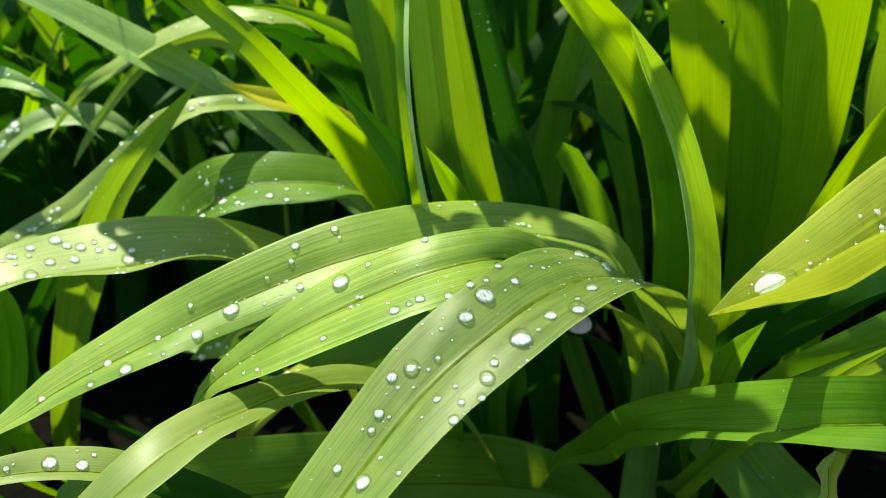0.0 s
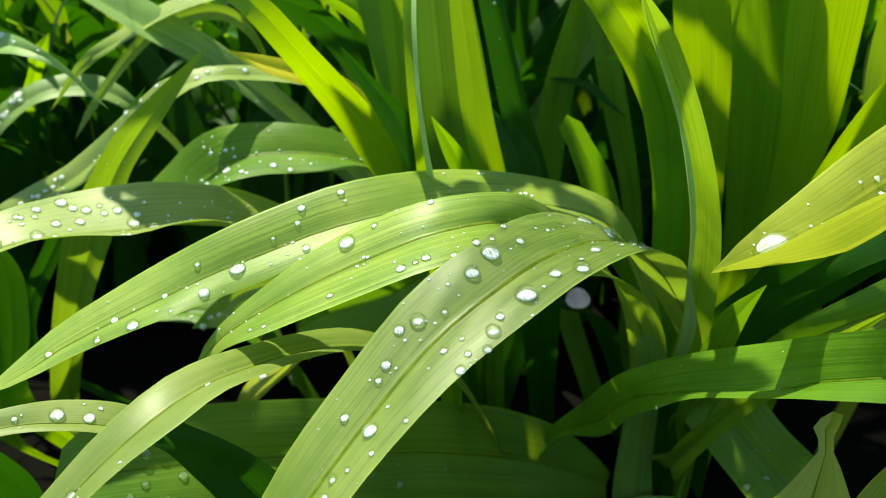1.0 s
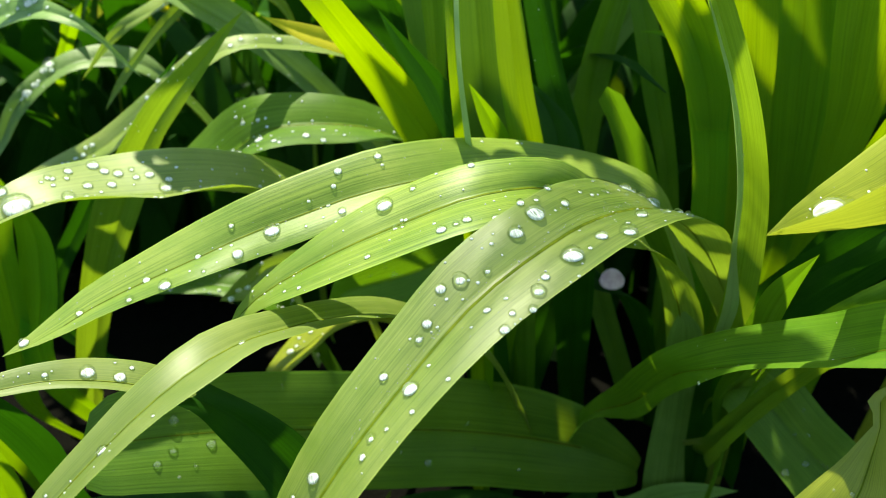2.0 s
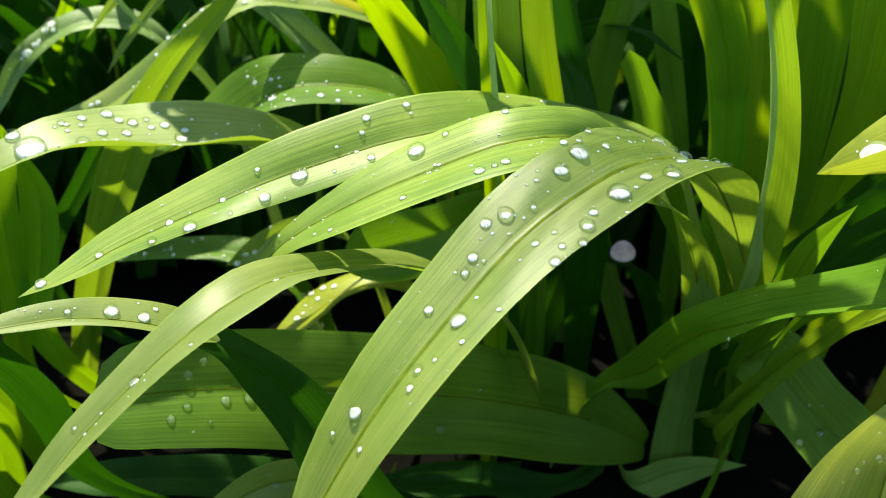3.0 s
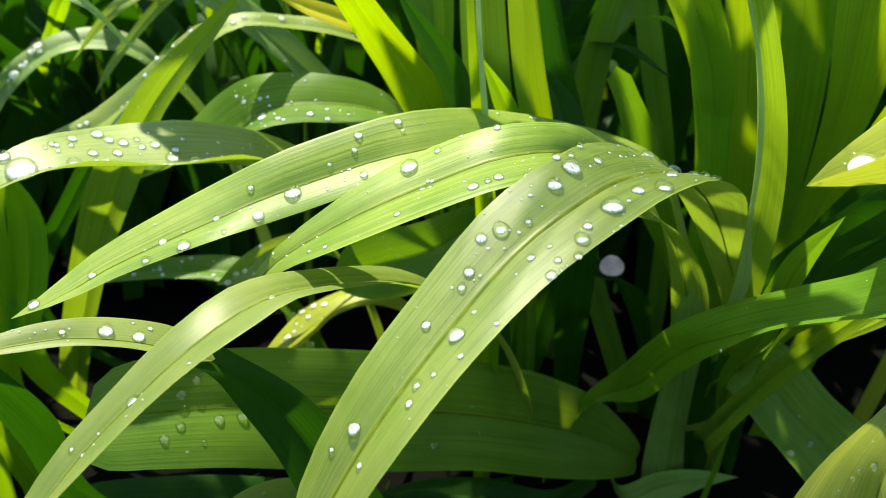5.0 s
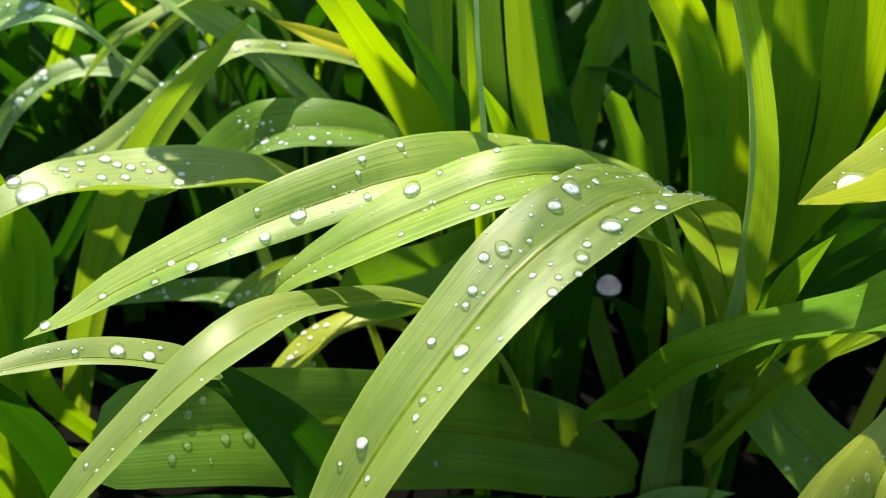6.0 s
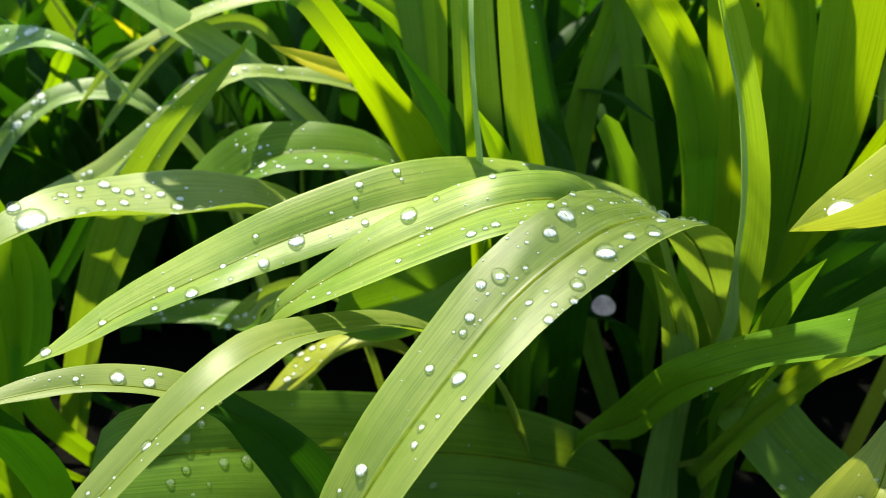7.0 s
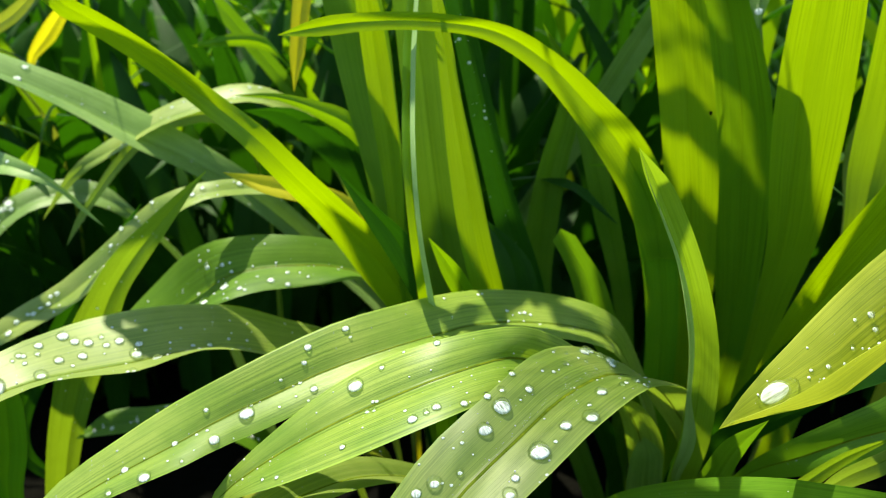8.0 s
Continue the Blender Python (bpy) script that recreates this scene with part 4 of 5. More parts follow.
# ---- water drops ----
def water_material():
    mat, nodes, links = graph("water")
    out = nodes.new("ShaderNodeOutputMaterial")
    clear = node(nodes, "ShaderNodeBsdfTransparent", Color=(0.97, 1.0, 0.97, 1))
    bend = node(nodes, "ShaderNodeBsdfRefraction", Color=(1, 1, 1, 1), Roughness=0.0, IOR=1.33)
    lens = nodes.new("ShaderNodeMixShader")
    lens.inputs[0].default_value = 0.12
    links.new(clear.outputs[0], lens.inputs[1])
    links.new(bend.outputs[0], lens.inputs[2])
    gloss = node(nodes, "ShaderNodeBsdfGlossy", Color=(1, 1, 1, 1), Roughness=0.06)
    rim = node(nodes, "ShaderNodeFresnel", IOR=1.33)
    both = nodes.new("ShaderNodeMixShader")
    soft = nodes.new("ShaderNodeMath")
    soft.operation = "MULTIPLY"
    soft.inputs[1].default_value = 0.6
    links.new(rim.outputs[0], soft.inputs[0])
    links.new(soft.outputs[0], both.inputs[0])
    links.new(lens.outputs[0], both.inputs[1])
    links.new(gloss.outputs[0], both.inputs[2])
    links.new(both.outputs[0], out.inputs[0])
    return mat


def silver_material(name="painted_gleam", much=1.0):
    """Light gleaming silver in a drop on a waxy leaf, painted as white film."""
    mat, nodes, links = graph(name)
    out = nodes.new("ShaderNodeOutputMaterial")
    place = nodes.new("ShaderNodeTexCoord")
    patch = node(nodes, "ShaderNodeTexNoise", Scale=1.6, Detail=5.0, Roughness=0.6)
    patch.noise_dimensions = "4D"
    info = nodes.new("ShaderNodeObjectInfo")
    spread = nodes.new("ShaderNodeMath")
    spread.operation = "MULTIPLY"
    spread.inputs[1].default_value = 40.0
    links.new(info.outputs["Random"], spread.inputs[0])
    links.new(spread.outputs[0], patch.inputs["W"])
    comb = nodes.new("ShaderNodeMapping")
    comb.inputs["Scale"].default_value = (0.8, 3.0, 0.8)
    links.new(place.outputs["Object"], comb.inputs[0])
    links.new(comb.outputs[0], patch.inputs["Vector"])
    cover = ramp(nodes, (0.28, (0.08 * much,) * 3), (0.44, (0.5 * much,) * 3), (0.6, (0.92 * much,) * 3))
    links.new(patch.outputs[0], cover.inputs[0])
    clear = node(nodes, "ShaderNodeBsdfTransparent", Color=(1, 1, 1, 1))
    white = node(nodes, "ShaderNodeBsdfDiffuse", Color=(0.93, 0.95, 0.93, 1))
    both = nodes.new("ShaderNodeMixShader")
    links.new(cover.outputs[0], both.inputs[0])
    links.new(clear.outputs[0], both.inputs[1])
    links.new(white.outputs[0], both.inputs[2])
    links.new(both.outputs[0], out.inputs[0])
    return mat


WATER = water_material()
# FAINT paints a weaker gleam, for drops on leaves in shade
SILVER, FAINT, HAZE = silver_material(), silver_material("faint_gleam", 0.14), silver_material("thin_gleam", 0.6)


def bead(rings=10, around=24):
    """A sessile drop of radius 1 on z = 0, drawn in a little where it meets the leaf, over a white cushion
    that paints its gleam and is pushed towards +x, the side away from the sun."""
    verts, faces = [], []
    turn = [(math.cos(k * 2 * math.pi / around), math.sin(k * 2 * math.pi / around)) for k in range(around)]
    for i in range(rings):
        a = math.pi * 0.55 * (1 - i / rings)
        r = math.sin(a)
        z = 0.82 * (math.cos(a) - math.cos(math.pi * 0.55))
        verts += [(r * c, r * s, z) for c, s in turn]
    verts.append((0, 0, 0.82 * (1 - math.cos(math.pi * 0.55))))
    for i in range(rings - 1):
        faces += [(i * around + k, i * around + (k + 1) % around, (i + 1) * around + (k + 1) % around, (i + 1) * around + k) for k in range(around)]
    faces += [((rings - 1) * around + k, (rings - 1) * around + (k + 1) % around, len(verts) - 1) for k in range(around)]
    domes = len(faces)
    start = len(verts)
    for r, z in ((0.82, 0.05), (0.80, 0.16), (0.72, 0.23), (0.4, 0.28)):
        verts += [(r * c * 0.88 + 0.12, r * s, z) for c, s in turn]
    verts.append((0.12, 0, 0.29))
    for ring in range(3):
        a, b = start + ring * around, start + (ring + 1) * around
        faces += [(a + k, a + (k + 1) % around, b + (k + 1) % around, b + k) for k in range(around)]
    faces += [(start + 3 * around + k, start + 3 * around + (k + 1) % around, len(verts) - 1) for k in range(around)]
    return verts, faces, domes


BEAD = bead()


def bead_mesh(seed, lining):
    rng = np.random.default_rng(seed)
    a, b = rng.uniform(0, 6.28, 2)
    verts = [(x * (1 + 0.05 * math.sin(2 * math.atan2(y, x) + a)), y * (1 + 0.04 * math.sin(3 * math.atan2(y, x) + b)), z) for x, y, z in BEAD[0]]
    cushion_at = len(BEAD[0]) - 4 * 24 - 1
    k = (1.0, 0.9, 0.72, 0.95, 0.6, 0.84)[seed % 6]
    verts = verts[:cushion_at] + [(0.3 + (x - 0.3) * k, y * (k + 0.08), z * k) for x, y, z in verts[cushion_at:]]
    mesh = bpy.data.meshes.new("water_drop")
    mesh.from_pydata(verts, [], BEAD[1])
    mesh.materials.append(WATER)
    mesh.materials.append(lining)
    mesh.polygons.foreach_set("material_index", [int(i >= BEAD[2]) for i in range(len(mesh.polygons))])
    mesh.polygons.foreach_set("use_smooth", [True] * len(mesh.polygons))
    return mesh


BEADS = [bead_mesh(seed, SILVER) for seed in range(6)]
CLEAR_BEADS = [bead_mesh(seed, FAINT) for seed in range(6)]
SKY_SIDE = np.array([0.0, -0.55, 1.0])


def stand_on(key, row, col):
    """The axes at a point of a leaf, by its place along and across the sheet: its z stands off the upper face."""
    g = SHEETS[key]
    r, c = min(max(row, 0), g.shape[0] - 1.001), min(max(col, 0), g.shape[1] - 1.001)
    i, j = int(r), int(c)
    f, h = r - i, c - j
    at = (1 - f) * ((1 - h) * g[i, j] + h * g[i, j + 1]) + f * ((1 - h) * g[i + 1, j] + h * g[i + 1, j + 1])
    ahead, side = Vector(g[i + 1, j] - g[i, j]).normalized(), Vector(g[i, j + 1] - g[i, j]).normalized()
    up = ahead.cross(side).normalized()
    if up @ Vector(SKY_SIDE) < 0:
        up = -up
    ahead = (ahead - up * ahead.dot(up)).normalized()
    side = up.cross(ahead)
    m = Matrix((ahead, side, up)).transposed().to_4x4()
    m.translation = Vector(at)
    return m


def beads(key, words, spots, long=1.0, clear=False):
    """Single drops on one leaf: place along, place across, radius in millimetres. Round ones turn their painted bright
    side from the sun.
    """
    for n, (row, col, size) in enumerate(spots):
        m = stand_on(key, row, col)
        ob = new("water_drop", (CLEAR_BEADS if clear else BEADS)[(n * 5 + len(key)) % 6])
        r = size / 1000
        flat = 1.1 if size < 1.6 else 0.95
        stretch = 1.04 if size < 2.4 else long
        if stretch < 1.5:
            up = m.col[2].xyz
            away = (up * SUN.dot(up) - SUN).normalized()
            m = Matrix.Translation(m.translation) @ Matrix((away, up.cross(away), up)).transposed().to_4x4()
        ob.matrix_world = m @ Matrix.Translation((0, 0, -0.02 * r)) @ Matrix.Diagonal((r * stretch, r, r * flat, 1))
        tagged(ob, ("large clear round" if size > 2.0 else "small clear") + " water drop resting on " + words, "water drop", "water drops on the leaves")


def dew(key, words, count, seed, ends=(0.3, 0.97), lines=0, big=0.42, film=SILVER):
    """The fine dew on a leaf, too small to count: flat-bottomed specks in one mesh, some of them along the midrib."""
    rng = np.random.default_rng(seed)
    g = SHEETS[key]
    verts, faces = [], []
    mid = int(np.argmin(np.linalg.norm(g[g.shape[0] // 2] - g[g.shape[0] // 2].mean(axis=0), axis=1)))
    for n in range(count + lines):
        row = rng.uniform(*ends) * (g.shape[0] - 1)
        col = rng.uniform(0.3, g.shape[1] - 1.3) if n < count else mid + rng.normal(0, 0.12)
        r = (0.10 + big * rng.random() ** 3) / 1000 if n < count else rng.uniform(0.07, 0.17) / 1000
        m = stand_on(key, row, col)
        start = len(verts)
        for ring, z in ((1.0, 0.0), (0.98, 0.45), (0.6, 0.85)):
            verts += [tuple(m @ Vector((r * ring * math.cos(k * math.pi / 3), r * ring * math.sin(k * math.pi / 3), r * z))) for k in range(6)]
        verts.append(tuple(m @ Vector((0, 0, r))))
        for ring in range(2):
            faces += [(start + ring * 6 + k, start + ring * 6 + (k + 1) % 6, start + ring * 6 + 6 + (k + 1) % 6, start + ring * 6 + 6 + k) for k in range(6)]
        faces += [(start + 12 + k, start + 12 + (k + 1) % 6, start + 18) for k in range(6)]
    # Specks wear only the white film, so their gleam is painted on
    tagged(link_mesh("fine_dew", verts, faces, film), "fine dew specks with painted white gleam on " + words, "dew", kind="stuff")


beads("A", "a long arching leaf", [(33.6, 8.5, 3), (34.8, 10.3, 2), (37.5, 11, 2.5), (38.8, 10.8, 1.6), (38.1, 6.6, 1.5), (40.4, 5.6, 1.6), (36.3, 6.6, 1.3), (31.7, 2, 1.5), (30.4, 1.4, 1.6), (32.5, 4.8, 1.1), (31.7, 4, 1.1), (35.1, 3.9, 1.3), (31, 9.6, 1.5), (31.7, 7.1, 0.9), (30.1, 3, 0.8), (36.1, 11.1, 0.9), (36.6, 10, 0.5), (37.4, 6, 0.5), (35.6, 10.4, 0.5), (35.5, 7.7, 0.6), (35.1, 8.1, 0.7), (34, 11.4, 0.5), (33.5, 7.1, 0.7), (32.3, 9.8, 0.7), (31.7, 9.4, 0.6), (31.1, 11, 0.6), (22.1, 4.8, 1.3), (21.3, 8.2, 1.3), (21.8, 5.1, 0.9), (26.3, 0.9, 0.9)])
beads("A", "a long arching leaf", [(24.6, 1.1, 0.9), (42.2, 3.2, 1.9), (22.9, 4.5, 0.9), (22.6, 5.2, 0.7), (22.3, 4.9, 0.9), (22, 6.4, 0.7), (22.7, 6.3, 0.8), (24.4, 1, 0.7)])
beads("B", "a pale arching leaf", [(34.9, 1.8, 3.1), (32.5, 10.4, 1.8), (31.6, 10, 1.7), (32, 10.2, 1.2), (30.4, 11, 1.4), (33.8, 1.1, 1.3), (35, 10.2, 1.2), (31.6, 0.4, 1.3), (34.4, 6.2, 1.1), (34.1, 6.5, 1.1), (37.6, 10.6, 0.9), (38.4, 9.8, 0.9), (32.9, 0.2, 0.7), (32.8, 8.8, 0.7), (30.3, 9.6, 0.5), (40, 1.2, 0.9)])
beads("C", "a broad arching leaf", [(28.7, 9.6, 3.5), (28.8, 2.2, 3.2), (29.7, 2.8, 2.5), (31.8, 3, 2.4), (32.4, 2.2, 1.7), (26.1, 10.8, 2.9), (24.8, 9.2, 2.2), (27.2, 9.6, 2.1), (27.4, 2.8, 1.8), (30.2, 10.6, 2.2), (29.8, 9.8, 1.4), (30.6, 11.8, 1.4), (31.5, 11.6, 1.6), (31.6, 8.6, 1.2), (31.1, 10.8, 1.1), (31, 4.2, 1.2), (33.2, 3.6, 1.6), (33.6, 4, 1.3), (34.9, 3.6, 1.4), (34.4, 8.4, 2.5), (27.6, 0.2, 1.4), (28.4, 0.8, 1.3), (29, 0.2, 1.3), (31, 9, 0.9), (33.4, 11.2, 0.8), (33.7, 8, 0.7), (32.2, 8.8, 0.6), (31.2, 11.8, 0.6), (31, 11.8, 0.4), (33, 4.6, 0.7)])
beads("C", "a broad arching leaf", [(31.6, 3.6, 0.6), (31.4, 4.4, 0.6), (30.5, 2.2, 0.8), (30.3, 1.4, 0.6), (30.9, 0.4, 0.6), (30.4, 3.8, 0.5), (28, 10, 0.8), (29, 11.8, 0.6), (29.3, 11.8, 0.4), (28, 3, 0.8), (30.8, 2, 0.5), (26.2, 2.2, 0.9), (25.7, 3, 0.9), (21.9, 3.4, 2), (19.3, 0.6, 1.5), (22, 9.6, 1.1), (22.4, 1.4, 1.7), (24.7, 3, 0.7), (23.8, 2.6, 0.7), (24.8, 0.8, 0.7), (25.7, 9.6, 1), (25.2, 6.3, 0.7), (27.5, 7.2, 0.5), (33.8, 3.2, 0.6), (32, 4.6, 0.5), (32.4, 3.4, 0.6), (30, 9.6, 0.3), (35.9, 8.4, 1.5), (36.3, 9.2, 1.2), (35.4, 9.4, 0.9)])
beads("C", "a broad arching leaf", [(34.6, 10.6, 0.9), (37.9, 3.8, 2), (38.3, 8.2, 1.2), (38.7, 2.6, 1.1), (23, 1.8, 2.2), (22, 4, 2.4), (23.5, 9.8, 1.1), (23, 10.4, 0.9), (23, 11.2, 0.9)])
beads("C", "a broad arching leaf", [(22.4, 0.8, 1.6), (22.2, 2.5, 1.8), (23.8, 9.9, 1.2), (23.1, 10.2, 1.3), (23, 11.7, 1.1), (24.9, 2.8, 1.0), (24.2, 1.6, 0.8), (23.6, 3.4, 0.9), (25.3, 4.2, 0.7), (24.6, 5, 0.7), (23.4, 4.6, 0.8)], clear=True)
beads("B", "a pale arching leaf", [(34.1, 4.4, 0.8), (34.25, 4.1, 0.7)])
beads("D", "a slender arching leaf", [(35.1, 6.2, 1.9), (29.5, 6.1, 1), (33.3, 10.5, 0.7), (37, 2.6, 0.9), (37, 6, 0.7), (36.6, 7.3, 0.6), (34.8, 6.2, 0.4), (36.3, 4.3, 0.4)])
beads("E", "a narrow low leaf", [(16.6, 4.8, 2.5), (12.1, 5.6, 2), (22.4, 4.8, 1.1), (13.0, 1.4, 0.7), (10.8, 2.6, 0.9), (21.5, 3.8, 0.5)])
beads("F", "a dew-covered leaf", [(33.2, 3.2, 2.2), (34.3, 1.4, 2.6), (34.6, 4.6, 2.1), (35.5, 6.2, 2.7), (33.5, 4.8, 2), (31, 5.8, 2.9), (30.9, 4.6, 1.8), (31.8, 3.8, 2), (32.4, 4, 1.6), (32.6, 2.8, 1.3), (35.4, 1.6, 1.9), (35.5, 2.8, 1.3), (36.1, 2.4, 1.3), (36.1, 3.6, 1), (29.9, 9.4, 2), (31.1, 11.8, 1.5), (31.4, 11.8, 1), (32.1, 1.8, 0.9), (34.7, 11.8, 1.2), (30.6, 3, 0.9), (28, 6, 1.2), (27, 6, 1.9), (28.8, 3.4, 0.7), (24.6, 5.2, 1.2), (25.9, 5.2, 1), (24.7, 8.6, 1.2), (27.2, 7, 1.2), (36.6, 2.4, 1), (34, 5.8, 0.9), (32.5, 5, 0.7)])
beads("F", "a dew-covered leaf", [(29.3, 5.2, 0.7), (37.8, 5.6, 5.6), (38.5, 0.8, 2.8), (25.4, 11.8, 0.7), (33.8, 2.6, 2), (36.3, 2, 1.5)])
beads("G", "a curved green leaf", [(29.5, 10, 2), (32.6, 9, 2.3), (34.4, 10.4, 2.5), (33.2, 3.2, 2.3), (32.2, 3.8, 1.3), (31.7, 3.8, 1), (31.6, 10.4, 1.5), (31.3, 11, 1), (28.4, 8.4, 1.3), (27.6, 8.6, 1), (28.4, 11.2, 1.5), (33.5, 9.4, 1), (33.4, 2, 1.1), (35, 5.8, 1), (31.8, 5, 1), (27.1, 9.8, 1.3), (30.3, 8.6, 0.8), (32.8, 10.4, 0.7), (31.7, 8.8, 0.8)])
beads("R", "a folded yellow-green leaf tip", [(40.6, 3.6, 3.3), (38.6, 3.8, 1), (39.3, 3.4, 0.8), (37.2, 3.8, 1.2), (36, 3, 1.5), (35.8, 3.8, 1.6), (36.9, 2.6, 0.9), (37.8, 4.2, 0.7), (36.6, 4.2, 0.7), (42.3, 9, 0.9)], long=2.7)
beads("L3", "a long strap leaf", [(27, 2.8, 1.6), (25.2, 3, 1.8), (27.5, 4.4, 1.3), (29.2, 0.6, 1.5), (30.2, 0.8, 1.6), (31.1, 0.2, 1.6), (32.1, 2.2, 1.8), (37, 4.8, 1.6), (35.9, 2.6, 1.3), (36.2, 4.4, 1.6), (37.2, 4, 1.8), (37.8, 4.4, 1.6), (36.6, 4.2, 1.3), (38.3, 8.4, 2.3), (35.6, 3, 1.6)])
beads("L8", "a long strap leaf", [(33, 2, 1.6), (34.6, 2.8, 3.2), (35.1, 1.8, 2.1), (36.1, 3.6, 1.3), (32.9, 7.6, 1.9), (34.7, 9.8, 1), (37.9, 2.6, 1), (32.3, 3, 1.3), (33.6, 4.6, 1.1)])
beads("L9", "a long strap leaf", [(34.3, 1.4, 3.9), (34.8, 2.2, 2.7), (36.6, 5.4, 3.2), (35.8, 4.6, 2.7), (37.1, 5.8, 2), (34.3, 4, 1.8), (35.5, 4.2, 1.8)])
beads("L5", "a long strap leaf", [(30.7, 4.6, 1.5), (29.9, 2.8, 1.2), (28.9, 2, 1.2), (28.4, 1, 1.2), (32.5, 2, 1.2), (33.2, 2.4, 1.2), (29.8, 6, 1.5), (28, 4.4, 1.2), (31.6, 6, 1.7), (35.9, 4.4, 1.4)])
beads("L4", "a long strap leaf", [(35.6, 2, 2.5), (35.7, 6.6, 2.4)])
beads("n2", "a long strap leaf", [(31.4, 0.4, 2.5), (30.2, 1.2, 2.2), (29.2, 2.6, 1.9), (34.2, 3.4, 2.4), (32.6, 2.4, 1.6), (31.3, 3.2, 1.6), (33.4, 3.6, 1.4)])
beads("n5", "a long strap leaf", [(41.6, 8.8, 2.4), (40.3, 4.6, 1.9), (39.2, 6.6, 1.6)])
beads("n3", "a long strap leaf", [(36.9, 1.2, 1.5), (36.1, 4.8, 2), (36.7, 3.2, 1), (38.3, 3.8, 1)], clear=True)
beads("N", "a broad low leaf", [(37.5, 4, 2.2), (35.4, 7.6, 2), (34, 7.4, 2.3), (37.5, 8, 1.8), (38.3, 9.2, 1.7), (36.3, 9.6, 1), (36.7, 2.8, 1.8), (20.9, 9.6, 2.1), (17.7, 4.6, 1.5), (28.2, 10, 1.5)], clear=True)
beads("Q", "a long strap leaf", [(33.7, 7.4, 0.9), (34.4, 4.8, 0.9), (32.7, 4.2, 1.4), (33.4, 8.2, 0.9), (31.6, 3, 0.9), (32.2, 3.2, 0.7)], clear=True)
beads("Y", "a long strap leaf", [(28.8, 8, 1.9), (28.6, 11, 1.9), (26, 5.6, 1.4), (26.7, 4, 1.4)], clear=True)
beads("Pp", "a long strap leaf", [(33.3, 2.6, 1.7), (29.6, 3.2, 2.1), (32.8, 7, 2.1)], clear=True)
beads("S4", "a long strap leaf", [(29.3, 7.6, 1), (28.9, 7.6, 1), (31.9, 4.4, 1), (33.2, 2.2, 1.2)])
beads("H", "a long strap leaf", [(23.1, 11.8, 1)])
beads("L2", "a long strap leaf", [(28, 4.6, 1), (25.5, 4, 1)])
beads("X7", "a long strap leaf", [(42.2, 5, 2.5)])
beads("V", "a long strap leaf", [(30.9, 2.2, 0.6)])
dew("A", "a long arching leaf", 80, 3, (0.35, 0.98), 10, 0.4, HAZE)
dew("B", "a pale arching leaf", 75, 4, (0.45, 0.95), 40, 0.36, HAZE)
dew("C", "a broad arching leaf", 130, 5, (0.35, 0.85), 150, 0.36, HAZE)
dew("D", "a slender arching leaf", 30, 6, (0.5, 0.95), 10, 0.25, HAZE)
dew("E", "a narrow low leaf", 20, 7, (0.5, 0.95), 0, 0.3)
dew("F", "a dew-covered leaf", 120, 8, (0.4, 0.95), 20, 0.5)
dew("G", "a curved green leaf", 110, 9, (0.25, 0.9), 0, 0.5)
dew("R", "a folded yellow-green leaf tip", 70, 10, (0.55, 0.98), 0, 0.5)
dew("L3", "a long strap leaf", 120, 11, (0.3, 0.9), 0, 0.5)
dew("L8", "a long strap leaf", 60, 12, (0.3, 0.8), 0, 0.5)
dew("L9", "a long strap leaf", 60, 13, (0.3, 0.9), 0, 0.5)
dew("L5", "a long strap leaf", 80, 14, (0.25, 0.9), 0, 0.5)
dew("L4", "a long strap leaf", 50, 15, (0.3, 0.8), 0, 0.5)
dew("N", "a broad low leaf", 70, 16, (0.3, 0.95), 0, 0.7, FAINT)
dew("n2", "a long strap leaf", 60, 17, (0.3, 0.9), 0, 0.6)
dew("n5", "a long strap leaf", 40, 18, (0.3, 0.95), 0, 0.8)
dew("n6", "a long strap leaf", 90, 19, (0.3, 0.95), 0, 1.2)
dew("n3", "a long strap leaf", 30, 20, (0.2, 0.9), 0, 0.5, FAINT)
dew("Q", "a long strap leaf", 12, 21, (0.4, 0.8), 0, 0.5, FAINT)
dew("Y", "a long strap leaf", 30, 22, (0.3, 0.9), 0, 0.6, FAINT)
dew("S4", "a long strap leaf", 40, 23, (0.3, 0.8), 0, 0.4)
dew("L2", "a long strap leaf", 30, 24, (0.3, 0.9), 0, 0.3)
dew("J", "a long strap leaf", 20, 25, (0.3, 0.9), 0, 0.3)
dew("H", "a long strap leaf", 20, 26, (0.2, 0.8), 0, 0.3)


# ---- unseen leaves added above the clumps to cast shade ----
rng = np.random.default_rng(7)
for n in range(6):
    x, y = -0.01 + n * 0.062 + rng.uniform(-0.01, 0.01), rng.uniform(0.56, 0.62)
    top, sway, reach = rng.uniform(0.40, 0.47), rng.uniform(-0.05, 0.05), rng.uniform(0.10, 0.19)
    w = rng.uniform(8, 12)
    f = np.linspace(0, 1, 9)
    spine = np.stack([x + sway * f, y - reach * f**1.6, top * np.sin(f * 1.9) / math.sin(1.57)], axis=1) * 1000
    half = w * np.minimum(1, 0.6 + f) * (1 - f**4)
    rows = np.concatenate([spine, np.stack([half * math.cos(n), half * 0.5 * math.sin(n * 2), 0 * half], axis=1)], axis=1)
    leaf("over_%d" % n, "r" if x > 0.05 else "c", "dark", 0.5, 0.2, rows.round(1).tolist())

